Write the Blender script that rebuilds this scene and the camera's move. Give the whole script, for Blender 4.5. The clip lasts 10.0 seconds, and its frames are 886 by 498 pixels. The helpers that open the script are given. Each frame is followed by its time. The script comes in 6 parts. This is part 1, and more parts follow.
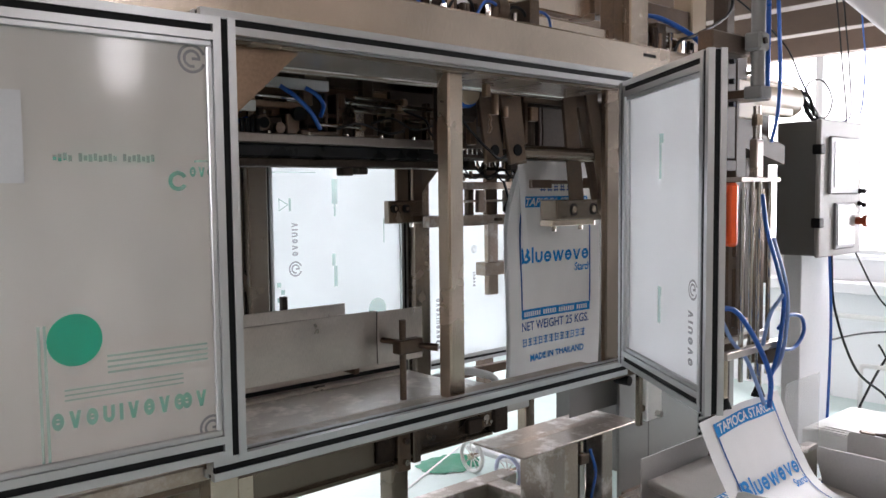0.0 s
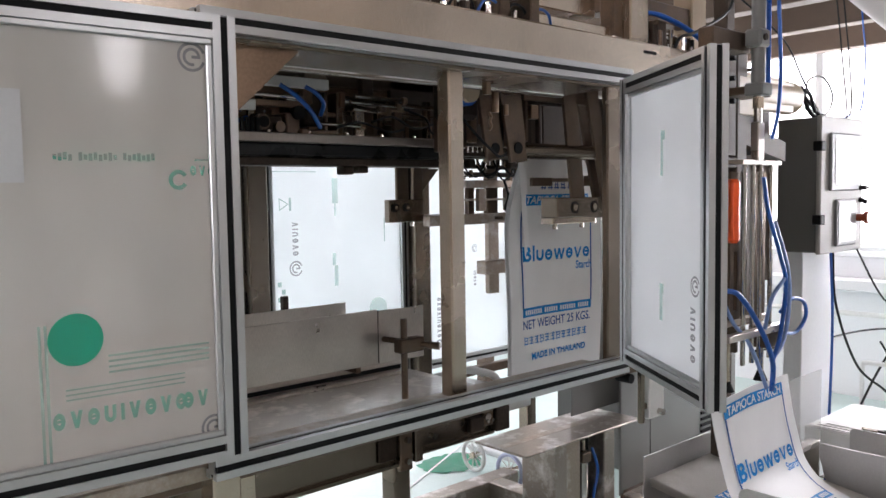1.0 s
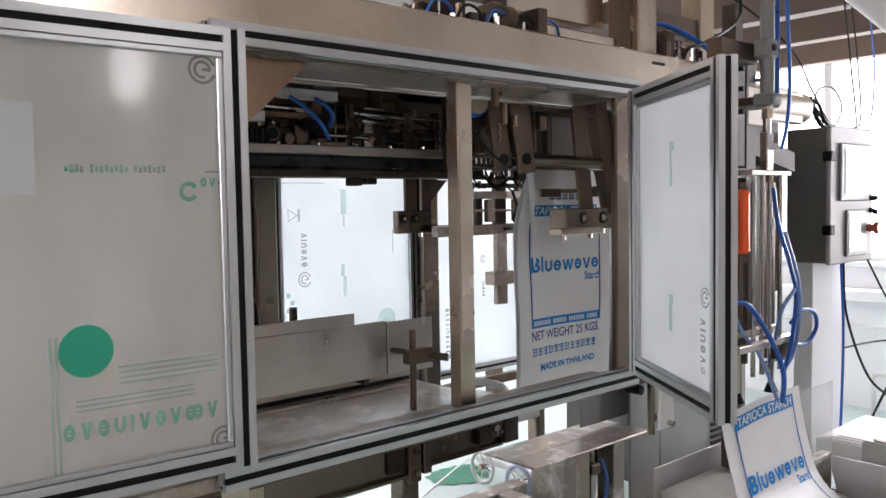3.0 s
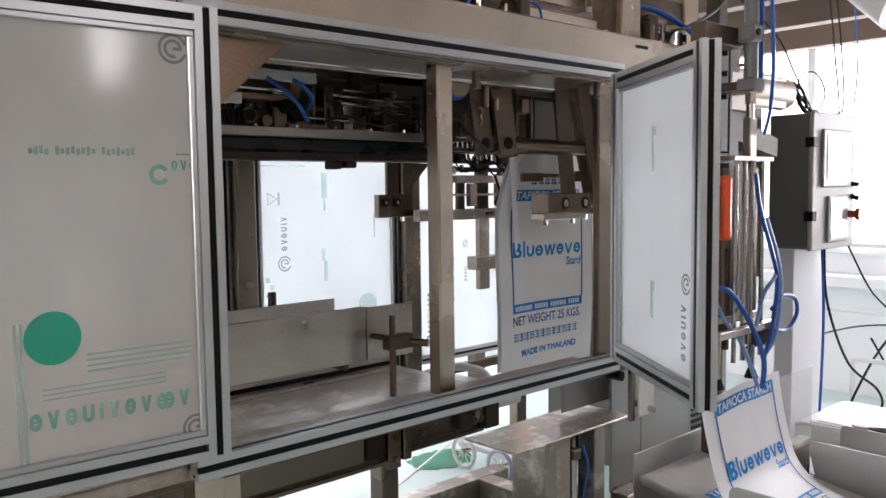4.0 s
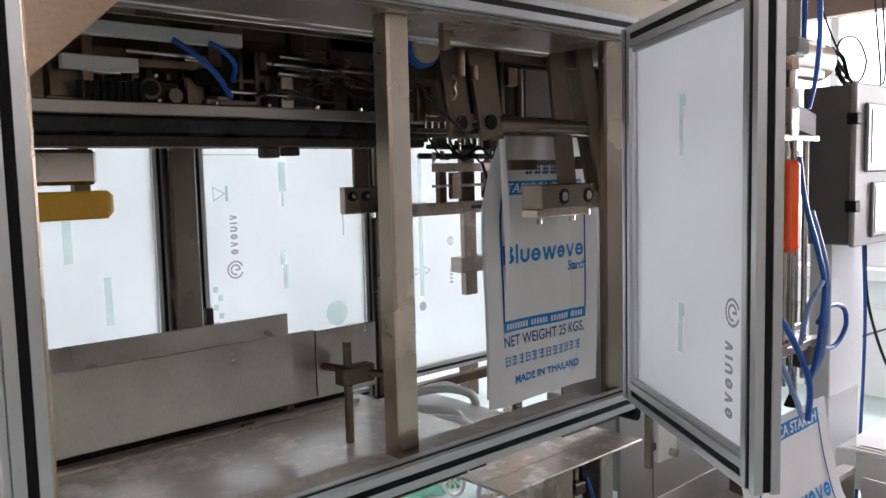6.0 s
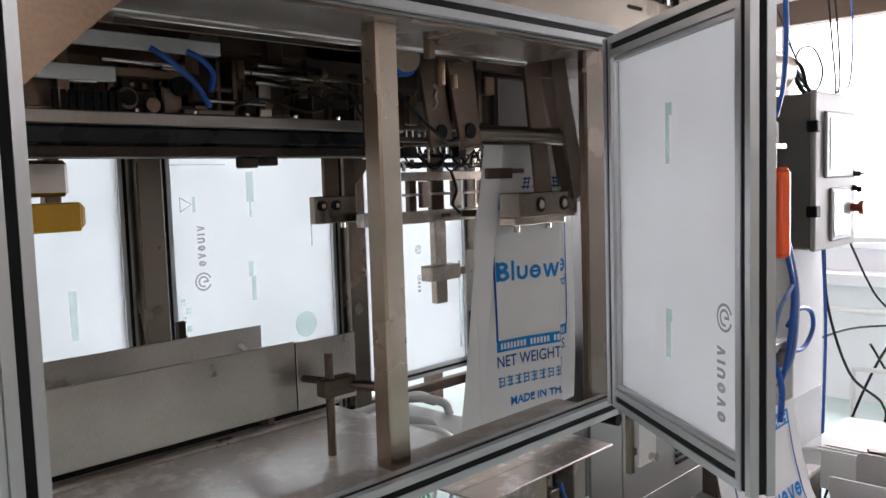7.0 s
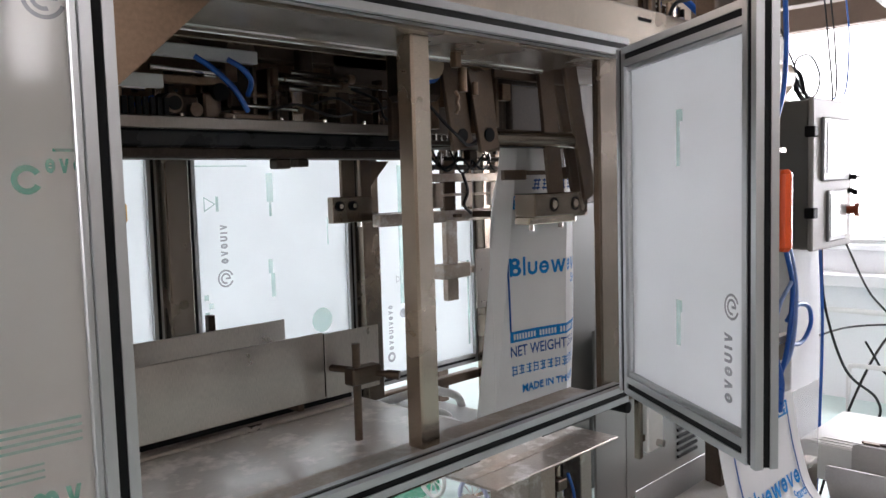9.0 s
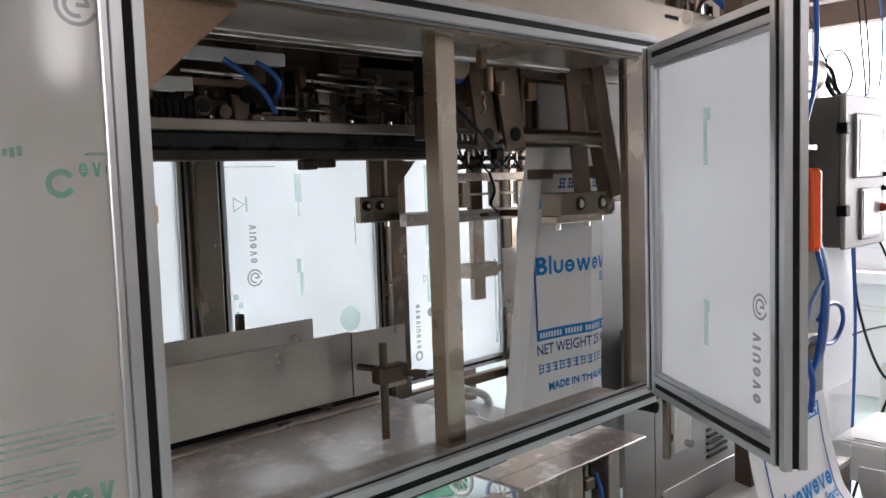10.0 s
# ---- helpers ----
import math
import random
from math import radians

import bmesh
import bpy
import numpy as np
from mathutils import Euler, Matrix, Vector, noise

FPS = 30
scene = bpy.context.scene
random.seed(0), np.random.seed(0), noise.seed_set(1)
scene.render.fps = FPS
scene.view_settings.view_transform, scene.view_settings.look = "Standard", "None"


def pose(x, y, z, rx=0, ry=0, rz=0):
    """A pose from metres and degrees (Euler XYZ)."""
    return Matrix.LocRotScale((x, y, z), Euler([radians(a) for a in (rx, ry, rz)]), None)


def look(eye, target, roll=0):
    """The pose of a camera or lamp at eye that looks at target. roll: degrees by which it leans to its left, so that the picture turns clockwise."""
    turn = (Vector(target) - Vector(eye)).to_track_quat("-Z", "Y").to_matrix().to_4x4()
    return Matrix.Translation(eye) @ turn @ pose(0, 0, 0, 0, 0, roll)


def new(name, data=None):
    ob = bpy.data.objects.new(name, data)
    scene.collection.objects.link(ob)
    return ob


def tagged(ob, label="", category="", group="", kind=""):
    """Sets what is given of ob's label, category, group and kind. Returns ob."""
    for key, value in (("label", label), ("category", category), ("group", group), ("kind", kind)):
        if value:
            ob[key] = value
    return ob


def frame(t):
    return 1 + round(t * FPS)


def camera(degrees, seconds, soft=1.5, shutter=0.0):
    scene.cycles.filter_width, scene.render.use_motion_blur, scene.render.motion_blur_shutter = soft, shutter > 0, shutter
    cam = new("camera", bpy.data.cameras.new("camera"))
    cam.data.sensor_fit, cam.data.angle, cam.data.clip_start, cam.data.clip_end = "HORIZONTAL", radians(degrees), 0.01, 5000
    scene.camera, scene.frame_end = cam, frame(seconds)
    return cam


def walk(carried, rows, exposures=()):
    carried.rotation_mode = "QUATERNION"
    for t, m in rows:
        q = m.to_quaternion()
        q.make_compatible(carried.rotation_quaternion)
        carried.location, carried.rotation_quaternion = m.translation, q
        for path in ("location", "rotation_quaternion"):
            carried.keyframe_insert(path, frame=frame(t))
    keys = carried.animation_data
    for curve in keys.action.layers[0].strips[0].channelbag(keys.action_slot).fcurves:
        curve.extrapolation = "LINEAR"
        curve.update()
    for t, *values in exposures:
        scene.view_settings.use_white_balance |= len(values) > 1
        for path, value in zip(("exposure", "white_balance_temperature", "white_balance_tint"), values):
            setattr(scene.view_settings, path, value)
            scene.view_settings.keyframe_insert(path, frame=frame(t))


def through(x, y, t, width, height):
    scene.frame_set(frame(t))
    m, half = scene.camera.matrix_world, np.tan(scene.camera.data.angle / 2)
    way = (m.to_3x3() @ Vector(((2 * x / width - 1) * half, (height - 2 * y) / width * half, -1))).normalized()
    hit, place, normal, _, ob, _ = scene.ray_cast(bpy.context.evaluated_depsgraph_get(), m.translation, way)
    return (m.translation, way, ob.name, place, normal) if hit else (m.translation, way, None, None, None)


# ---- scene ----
cam = camera(57.0, 10.0)
PATH = [
    (0, (0.009, 0.008, 1.547), (1.341, 1.494, 1.41), -0.6),
    (0.5, (0.007, 0.015, 1.544), (1.34, 1.5, 1.408), -0.7),
    (1, (0.01, 0.014, 1.543), (1.342, 1.5, 1.405), -0.9),
    (1.5, (0.009, 0.007, 1.546), (1.34, 1.492, 1.403), -0.9),
    (2, (0.007, 0.006, 1.546), (1.332, 1.499, 1.428), -1.2),
    (2.5, (0.007, 0.009, 1.544), (1.323, 1.511, 1.431), -1.3),
    (3.8, (0.025, 0.026, 1.544), (1.354, 1.515, 1.415), -0.3),
    (4, (0.038, 0.029, 1.546), (1.383, 1.502, 1.394), -0.7),
    (4.5, (0.087, 0.069, 1.548), (1.452, 1.519, 1.364), -1.5),
    (5, (0.205, 0.161, 1.535), (1.586, 1.59, 1.303), -2.5),
    (5.5, (0.416, 0.301, 1.542), (1.758, 1.768, 1.334), -1.3),
    (5.7, (0.482, 0.341, 1.551), (1.816, 1.819, 1.359), -1.3),
    (7, (0.43, 0.441, 1.559), (1.858, 1.831, 1.393), -1.8),
    (7.5, (0.365, 0.445, 1.549), (1.852, 1.77, 1.369), -2.0),
    (8, (0.292, 0.441, 1.538), (1.824, 1.714, 1.357), -3.1),
    (8.5, (0.292, 0.411, 1.554), (1.783, 1.733, 1.389), -2.0),
    (9, (0.289, 0.397, 1.555), (1.723, 1.781, 1.396), -1.6),
    (9.5, (0.283, 0.392, 1.553), (1.676, 1.818, 1.396), -1.7),
    (10, (0.287, 0.389, 1.559), (1.673, 1.822, 1.398), -1.9),
]
walk(cam, [(t, look(eye, target, roll)) for t, eye, target, roll in PATH], exposures=[(0.0, 0.65), (4.5, 0.64), (5.7, 0.54), (10.0, 0.54)])

# ---- world and lights ----
world = bpy.data.worlds.new("world")
scene.world = world
world.use_nodes = True
wn = world.node_tree
sky = wn.nodes.new("ShaderNodeTexSky")
sky.sky_type, sky.sun_disc = "NISHITA", False
sky.sun_elevation, sky.sun_rotation = radians(50), radians(60)
wn.nodes["Background"].inputs["Strength"].default_value = 0.12
wn.links.new(sky.outputs["Color"], wn.nodes["Background"].inputs["Color"])


def window_light(name, place, target, width, height, watts, colour=(0.975, 0.95, 1.0)):
    """Daylight that enters through a window opening, real or added."""
    data = bpy.data.lights.new(name, "AREA")
    data.shape, data.size, data.size_y, data.energy, data.color = "RECTANGLE", width, height, watts, colour
    ob = new(name, data)
    ob.matrix_world = look(place, target)
    return ob


EAST, NORTH, SOUTH, WEST, TOP = 6.2, 6.4, -4.6, -3.6, 4.6
window_light("daylight_east", (EAST - 0.03, 2.73, 2.1), (0, 2.73, 1.6), 1.55, 2.0, 34)
window_light("daylight_east_b", (EAST - 0.03, 0.97, 2.1), (0, 0.97, 1.4), 1.5, 2.0, 72)
# Added light that makes the rear acrylic panels bright from behind.
window_light("backlight_north", (2.4, NORTH - 0.03, 2.1), (2.4, 0, 1.7), 5.6, 2.6, 50)
window_light("daylight_south", (2.15, SOUTH + 0.03, 3.03), (1.9, 2, 1.4), 0.34, 1.1, 11)
# Fill from an added west opening, for light on the machine's front.
window_light("fill_west", (WEST + 0.03, 0.4, 2.4), (2, 1.0, 1.2), 3.0, 1.8, 22)


# ---- materials ----
def nodes_of(name):
    mat = bpy.data.materials.new(name)
    mat.use_nodes = True
    return mat, mat.node_tree.nodes, mat.node_tree.links, mat.node_tree.nodes["Principled BSDF"]


def surface(name, colour, rough=0.5, metal=0.0, spread=0.12, scale=6.0, grain=120.0, bump=0.05, stretch=(1, 1, 1), stain=None,
            amount=0.0, random=0.0, trans=0.0):
    """A surface with grain, blotches and a fine relief at two scales."""
    mat, n, l, bsdf = nodes_of(name)
    co = n.new("ShaderNodeTexCoord")
    mp = n.new("ShaderNodeMapping")
    mp.inputs["Scale"].default_value = stretch
    l.new(co.outputs["Object"], mp.inputs["Vector"])
    big = n.new("ShaderNodeTexNoise")
    big.inputs["Scale"].default_value, big.inputs["Detail"].default_value = scale, 4
    l.new(co.outputs["Object"], big.inputs["Vector"])
    fine = n.new("ShaderNodeTexNoise")
    fine.inputs["Scale"].default_value, fine.inputs["Detail"].default_value = grain, 3
    l.new(mp.outputs["Vector"], fine.inputs["Vector"])
    add = n.new("ShaderNodeMath")
    add.operation = "ADD"
    l.new(big.outputs["Fac"], add.inputs[0])
    l.new(fine.outputs["Fac"], add.inputs[1])
    ramp = n.new("ShaderNodeMapRange")
    ramp.inputs["From Min"].default_value, ramp.inputs["From Max"].default_value = 0.6, 1.4
    ramp.inputs["To Min"].default_value, ramp.inputs["To Max"].default_value = 1 - spread, 1 + spread
    l.new(add.outputs[0], ramp.inputs["Value"])
    mul = n.new("ShaderNodeVectorMath")
    mul.operation = "SCALE"
    mul.inputs[0].default_value = colour
    l.new(ramp.outputs[0], mul.inputs["Scale"])
    out = mul.outputs[0]
    if random:
        info = n.new("ShaderNodeObjectInfo")
        rr = n.new("ShaderNodeMapRange")
        rr.inputs["To Min"].default_value, rr.inputs["To Max"].default_value = 1 - random, 1 + random
        l.new(info.outputs["Random"], rr.inputs["Value"])
        m2 = n.new("ShaderNodeVectorMath")
        m2.operation = "SCALE"
        l.new(out, m2.inputs[0])
        l.new(rr.outputs[0], m2.inputs["Scale"])
        out = m2.outputs[0]
    if stain:
        blot = n.new("ShaderNodeTexNoise")
        blot.inputs["Scale"].default_value, blot.inputs["Detail"].default_value = scale * 1.7, 6
        blot.inputs["Roughness"].default_value = 0.65
        l.new(co.outputs["Object"], blot.inputs["Vector"])
        cut = n.new("ShaderNodeMapRange")
        cut.inputs["From Min"].default_value, cut.inputs["From Max"].default_value = 0.5, 0.68
        cut.inputs["To Max"].default_value = amount
        l.new(blot.outputs["Fac"], cut.inputs["Value"])
        mix = n.new("ShaderNodeMix")
        mix.data_type = "RGBA"
        mix.inputs["B"].default_value = (*stain, 1)
        l.new(cut.outputs[0], mix.inputs["Factor"])
        l.new(out, mix.inputs["A"])
        out = mix.outputs["Result"]
        if metal:
            inv = n.new("ShaderNodeMath")
            inv.operation, inv.inputs[0].default_value = "SUBTRACT", metal
            l.new(cut.outputs[0], inv.inputs[1])
            l.new(inv.outputs[0], bsdf.inputs["Metallic"])
    l.new(out, bsdf.inputs["Base Color"])
    rg = n.new("ShaderNodeMapRange")
    rg.inputs["To Min"].default_value, rg.inputs["To Max"].default_value = max(0.02, rough - 0.1), min(1, rough + 0.12)
    l.new(big.outputs["Fac"], rg.inputs["Value"])
    l.new(rg.outputs[0], bsdf.inputs["Roughness"])
    if not (stain and metal):
        bsdf.inputs["Metallic"].default_value = metal
    if trans:
        bsdf.inputs["Transmission Weight"].default_value = trans
    if bump:
        bp = n.new("ShaderNodeBump")
        bp.inputs["Strength"].default_value, bp.inputs["Distance"].default_value = bump, 0.002
        l.new(add.outputs[0], bp.inputs["Height"])
        l.new(bp.outputs[0], bsdf.inputs["Normal"])
    return mat


def milky(name, colour, clear, through, rough=0.12, low=0.94, stretch=(1, 1, 1)):
    """A diffusing acrylic sheet: a glossy face, a share that is seen through, and light that soaks through it."""
    mat, n, l, bsdf = nodes_of(name)
    co = n.new("ShaderNodeTexCoord")
    nz = n.new("ShaderNodeTexNoise")
    nz.inputs["Scale"].default_value = 2.5
    mp = n.new("ShaderNodeMapping")
    mp.inputs["Scale"].default_value = stretch
    l.new(co.outputs["Object"], mp.inputs["Vector"])
    l.new(mp.outputs["Vector"], nz.inputs["Vector"])
    mr = n.new("ShaderNodeMapRange")
    mr.inputs["From Min"].default_value, mr.inputs["From Max"].default_value = 0.25, 0.75
    mr.inputs["To Min"].default_value, mr.inputs["To Max"].default_value = low, 1.04
    l.new(nz.outputs["Fac"], mr.inputs["Value"])
    sc = n.new("ShaderNodeVectorMath")
    sc.operation = "SCALE"
    sc.inputs[0].default_value = colour
    l.new(mr.outputs[0], sc.inputs["Scale"])
    l.new(sc.outputs[0], bsdf.inputs["Base Color"])
    bsdf.inputs["Roughness"].default_value = rough
    tl = n.new("ShaderNodeBsdfTranslucent")
    l.new(sc.outputs[0], tl.inputs["Color"])
    tp = n.new("ShaderNodeBsdfTransparent")
    m1, m2 = n.new("ShaderNodeMixShader"), n.new("ShaderNodeMixShader")
    m1.inputs[0].default_value, m2.inputs[0].default_value = through, clear
    l.new(bsdf.outputs[0], m1.inputs[1])
    l.new(tl.outputs[0], m1.inputs[2])
    l.new(m1.outputs[0], m2.inputs[1])
    l.new(tp.outputs[0], m2.inputs[2])
    l.new(m2.outputs[0], n["Material Output"].inputs["Surface"])
    return mat


def glow(name, colour, strength):
    mat, n, l, bsdf = nodes_of(name)
    bsdf.inputs["Base Color"].default_value = (*colour, 1)
    bsdf.inputs["Emission Color"].default_value = (*colour, 1)
    bsdf.inputs["Emission Strength"].default_value = strength
    return mat


STEEL = surface("brushed_stainless", (0.52, 0.44, 0.36), 0.24, 1.0, 0.24, 4.0, 90, 0.04, (1, 1, 14))
STEEL_H = surface("brushed_stainless_along", (0.68, 0.59, 0.50), 0.22, 1.0, 0.26, 4.0, 90, 0.04, (14, 14, 1))
# Stainless darkened and browned: the machine's inner shade is in the base colour.
STEEL_D = surface("shaded_stainless", (0.15, 0.11, 0.083), 0.35, 1.0, 0.18, 9.0, 140, 0.06, stain=(0.06, 0.047, 0.038), amount=0.5)
POWDER = surface("powder_covered_steel", (0.36, 0.315, 0.275), 0.34, 0.8, 0.15, 4.0, 90, 0.08, stain=(0.80, 0.78, 0.77), amount=1.0)
TYRE = surface("pale_blue_tyre", (0.46, 0.50, 0.68), 0.4, 0, 0.06, 12, 120, 0.02)
STEEL_P = surface("polished_steel", (0.52, 0.49, 0.46), 0.16, 1.0, 0.06, 8, 200, 0.01)
GUIDE = surface("brushed_guide_plate", (0.52, 0.47, 0.43), 0.30, 0.92, 0.30, 4.5, 70, 0.05, (16, 16, 1))
DUSTY = surface("powdered_stainless", (0.42, 0.35, 0.29), 0.38, 1.0, 0.15, 7, 90, 0.06, stain=(0.62, 0.60, 0.58), amount=0.75)
# Frame stainless with shade and brown mirrored surroundings put into its base colour.
STEEL_M = surface("shaded_frame_stainless", (0.22, 0.18, 0.145), 0.24, 1.0, 0.26, 5, 90, 0.04, (1, 1, 14))
SHEET = surface("grey_sheet_steel", (0.55, 0.495, 0.45), 0.28, 1.0, 0.18, 3.5, 70, 0.02, (16, 16, 1))
ALU = surface("anodised_aluminium", (0.54, 0.55, 0.56), 0.33, 0.75, 0.06, 4, 160, 0.015, (1, 1, 12))
BLACK = surface("black_rubber", (0.006, 0.006, 0.007), 0.6, 0, 0.2, 12, 160, 0.03)
BELT = surface("black_belt", (0.012, 0.013, 0.014), 0.28, 0, 0.3, 10, 160, 0.04)
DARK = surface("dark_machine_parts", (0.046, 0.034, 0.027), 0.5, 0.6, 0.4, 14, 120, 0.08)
# The pale pinkish blotches imitate windows reflected on the bed.
CONVEYOR = surface("conveyor_belt_reflections", (0.78, 0.745, 0.71), 0.22, 0.35, 0.14, 5, 60, 0.05, (1, 12, 1), stain=(0.84, 0.78, 0.72), amount=0.5)
PLATE = surface("bright_edge_strip", (0.66, 0.61, 0.55), 0.3, 0.7, 0.12, 8, 120, 0.04, stain=(0.3, 0.25, 0.2), amount=0.4)
PLEXI = milky("milky_acrylic", (0.82, 0.855, 0.865), 0.03, 0.65)
PLEXI_DOOR = milky("milky_acrylic_door", (0.88, 0.90, 0.92), 0.04, 0.55)
# Stretched tone variation and warm base imitate the hall reflected in the sheet.
PLEXI_LEFT = milky("hazy_acrylic_reflections", (0.77, 0.745, 0.715), 0.16, 0.30, 0.085, 0.86, (2.2, 1, 0.7))
GREEN = milky("green_print", (0.03, 0.56, 0.37), 0.12, 0.3)
GREEN_P = milky("pale_green_print", (0.50, 0.84, 0.74), 0.6, 0.6)
GREEN_M = milky("soft_green_print", (0.16, 0.66, 0.50), 0.55, 0.4)
GREY_P = milky("grey_print", (0.36, 0.36, 0.39), 0.35, 0.5)
PAPER = surface("white_paper", (0.78, 0.78, 0.77), 0.7, 0, 0.03, 5, 150, 0.04)
SACK = surface("woven_white_sack", (0.86, 0.86, 0.87), 0.55, 0, 0.05, 7, 320, 0.10)
SACK_OLD = surface("dusty_white_sack", (0.76, 0.73, 0.69), 0.6, 0, 0.10, 6, 200, 0.12, stain=(0.62, 0.58, 0.53), amount=0.5)
BLUE_INK = surface("blue_ink", (0.012, 0.25, 0.66), 0.5, 0, 0.08, 20, 300, 0.03)
BLUE_DARK = surface("dark_blue_ink", (0.015, 0.10, 0.36), 0.5, 0, 0.08, 20, 300, 0.03)
WHITE_INK = surface("white_ink", (0.82, 0.84, 0.86), 0.5, 0, 0.03, 20, 300, 0)
HOSE = surface("blue_pneumatic_hose", (0.016, 0.105, 0.45), 0.3, 0, 0.15, 20, 100, 0.02)
HOSE_PALE = surface("pale_blue_hose", (0.22, 0.33, 0.62), 0.3, 0, 0.15, 20, 100, 0.02)
CABLE = surface("black_cable", (0.012, 0.012, 0.013), 0.45, 0, 0.2, 20, 100, 0.02)
WHITE_PIPE = surface("white_plastic_tube", (0.72, 0.72, 0.71), 0.35, 0, 0.05, 20, 100, 0.02)
ORANGE = surface("orange_plastic", (0.80, 0.09, 0.01), 0.4, 0, 0.06, 12, 160, 0.02)
YELLOW = surface("yellow_plastic", (0.62, 0.33, 0.01), 0.45, 0, 0.10, 12, 160, 0.02)
CREAM = surface("cream_paint", (0.45, 0.355, 0.25), 0.4, 0, 0.06, 4, 120, 0.03)
CABINET = surface("grey_powder_coat", (0.36, 0.345, 0.33), 0.55, 0, 0.05, 4, 300, 0.05)
# Dark grey parts, and the cabinet's coat with its side shade painted in.
CABINET_SIDE = surface("dark_and_shaded_grey_coat", (0.17, 0.17, 0.165), 0.45, 0, 0.05, 4, 300, 0.05)
SCREEN_FRAME = surface("grey_bezel", (0.22, 0.215, 0.22), 0.4, 0, 0.05, 8, 200, 0.02)
SCREEN = surface("glossy_screen", (0.30, 0.27, 0.26), 0.16, 0, 0.05, 3, 100, 0)
RED = surface("red_brown_button", (0.28, 0.04, 0.01), 0.35, 0, 0.08, 12, 160, 0.02)
WALL = surface("white_wall_paint", (0.79, 0.80, 0.82), 0.6, 0, 0.04, 1.5, 90, 0.05)
# Tone of the unseen walls, chosen for warm reflections in the steel.
WALL_W = surface("warm_reflected_wall", (0.60, 0.53, 0.47), 0.6, 0, 0.06, 1.2, 90, 0.05)
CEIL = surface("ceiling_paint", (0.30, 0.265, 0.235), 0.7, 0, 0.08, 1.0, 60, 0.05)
FLOOR = surface("pale_green_epoxy", (0.58, 0.70, 0.685), 0.5, 0, 0.06, 1.5, 40, 0.03, stain=(0.45, 0.56, 0.54), amount=0.4)
FLOOR_G = surface("green_floor_paint", (0.03, 0.23, 0.135), 0.22, 0, 0.15, 6, 60, 0.03, stain=(0.20, 0.45, 0.36), amount=0.4)
WINDOW_W = surface("white_window_frame", (0.74, 0.75, 0.77), 0.4, 0, 0.03, 4, 120, 0.02)
DAY = glow("daylight_haze", (0.99, 0.965, 1.0), 2.2)
# Header stainless again; underside shade and brown reflections are put into its colour.
UNDER = surface("shaded_brown_stainless", (0.24, 0.185, 0.145), 0.24, 0.6, 0.3, 3.0, 70, 0.05, (1, 14, 14))
# Base darkened to hold the shade of beams seen against the windows.
MEZZ = surface("backlit_mezzanine_steel", (0.115, 0.086, 0.068), 0.68, 0.0, 0.14, 3, 60, 0.04, (12, 12, 1), stain=(0.08, 0.06, 0.05), amount=0.3)
CLEAR = milky("clear_acrylic", (0.85, 0.87, 0.88), 0.75, 0.2)
LABEL = surface("grey_white_label", (0.60, 0.61, 0.63), 0.5, 0, 0.03, 9, 150, 0.02)
FLANGE = surface("grey_flange_steel", (0.30, 0.27, 0.245), 0.36, 1.0, 0.2, 5, 80, 0.05, (14, 14, 1))
# Steel browned to hold the warm reflections inside the machine.
BRONZE = surface("brown_reflection_steel", (0.27, 0.19, 0.135), 0.32, 1.0, 0.2, 10, 120, 0.05)
TRAY = surface("grey_coated_tray", (0.50, 0.49, 0.48), 0.38, 0.35, 0.08, 4, 120, 0.03)
# Brown steel of the lift mast; also the colour of added shade sheets.
BROWN = surface("dark_brown_steel_and_shade", (0.075, 0.055, 0.042), 0.5, 0.0, 0.2, 8, 120, 0.05)
DECK = surface("pinkish_deck_paint", (0.86, 0.74, 0.68), 0.5, 0, 0.18, 6, 40, 0.1, stain=(0.62, 0.50, 0.45), amount=0.5)
CARD = surface("pinkish_card", (0.74, 0.66, 0.67), 0.6, 0, 0.06, 9, 100, 0.05)


for dull in (BLACK, BELT, DARK, CABLE, BROWN, MEZZ, BLUE_INK, BLUE_DARK, SCREEN_FRAME):
    dull.node_tree.nodes["Principled BSDF"].inputs["Specular IOR Level"].default_value = 0.2


# ---- geometry helpers ----
def thing(name, label, category, m=None, group="", kind=""):
    ob = new(name)
    ob.empty_display_size = 0.05
    if m is not None:
        ob.matrix_basis = m
    return tagged(ob, label, category, group, kind)


def part(name, bm, material, parent=None, label=""):
    """Links a bmesh as one mesh object under a thing or a part."""
    me = bpy.data.meshes.new(name)
    bmesh.ops.recalc_face_normals(bm, faces=bm.faces)
    bm.to_mesh(me)
    bm.free()
    me.materials.append(material)
    ob = new(name, me)
    if parent is not None:
        ob.parent = parent
    if label:
        ob["label"] = label
    return ob


def smooth(ob, angle=35):
    me = ob.data
    me.polygons.foreach_set("use_smooth", [True] * len(me.polygons))
    me.set_sharp_from_angle(angle=radians(angle))
    return ob


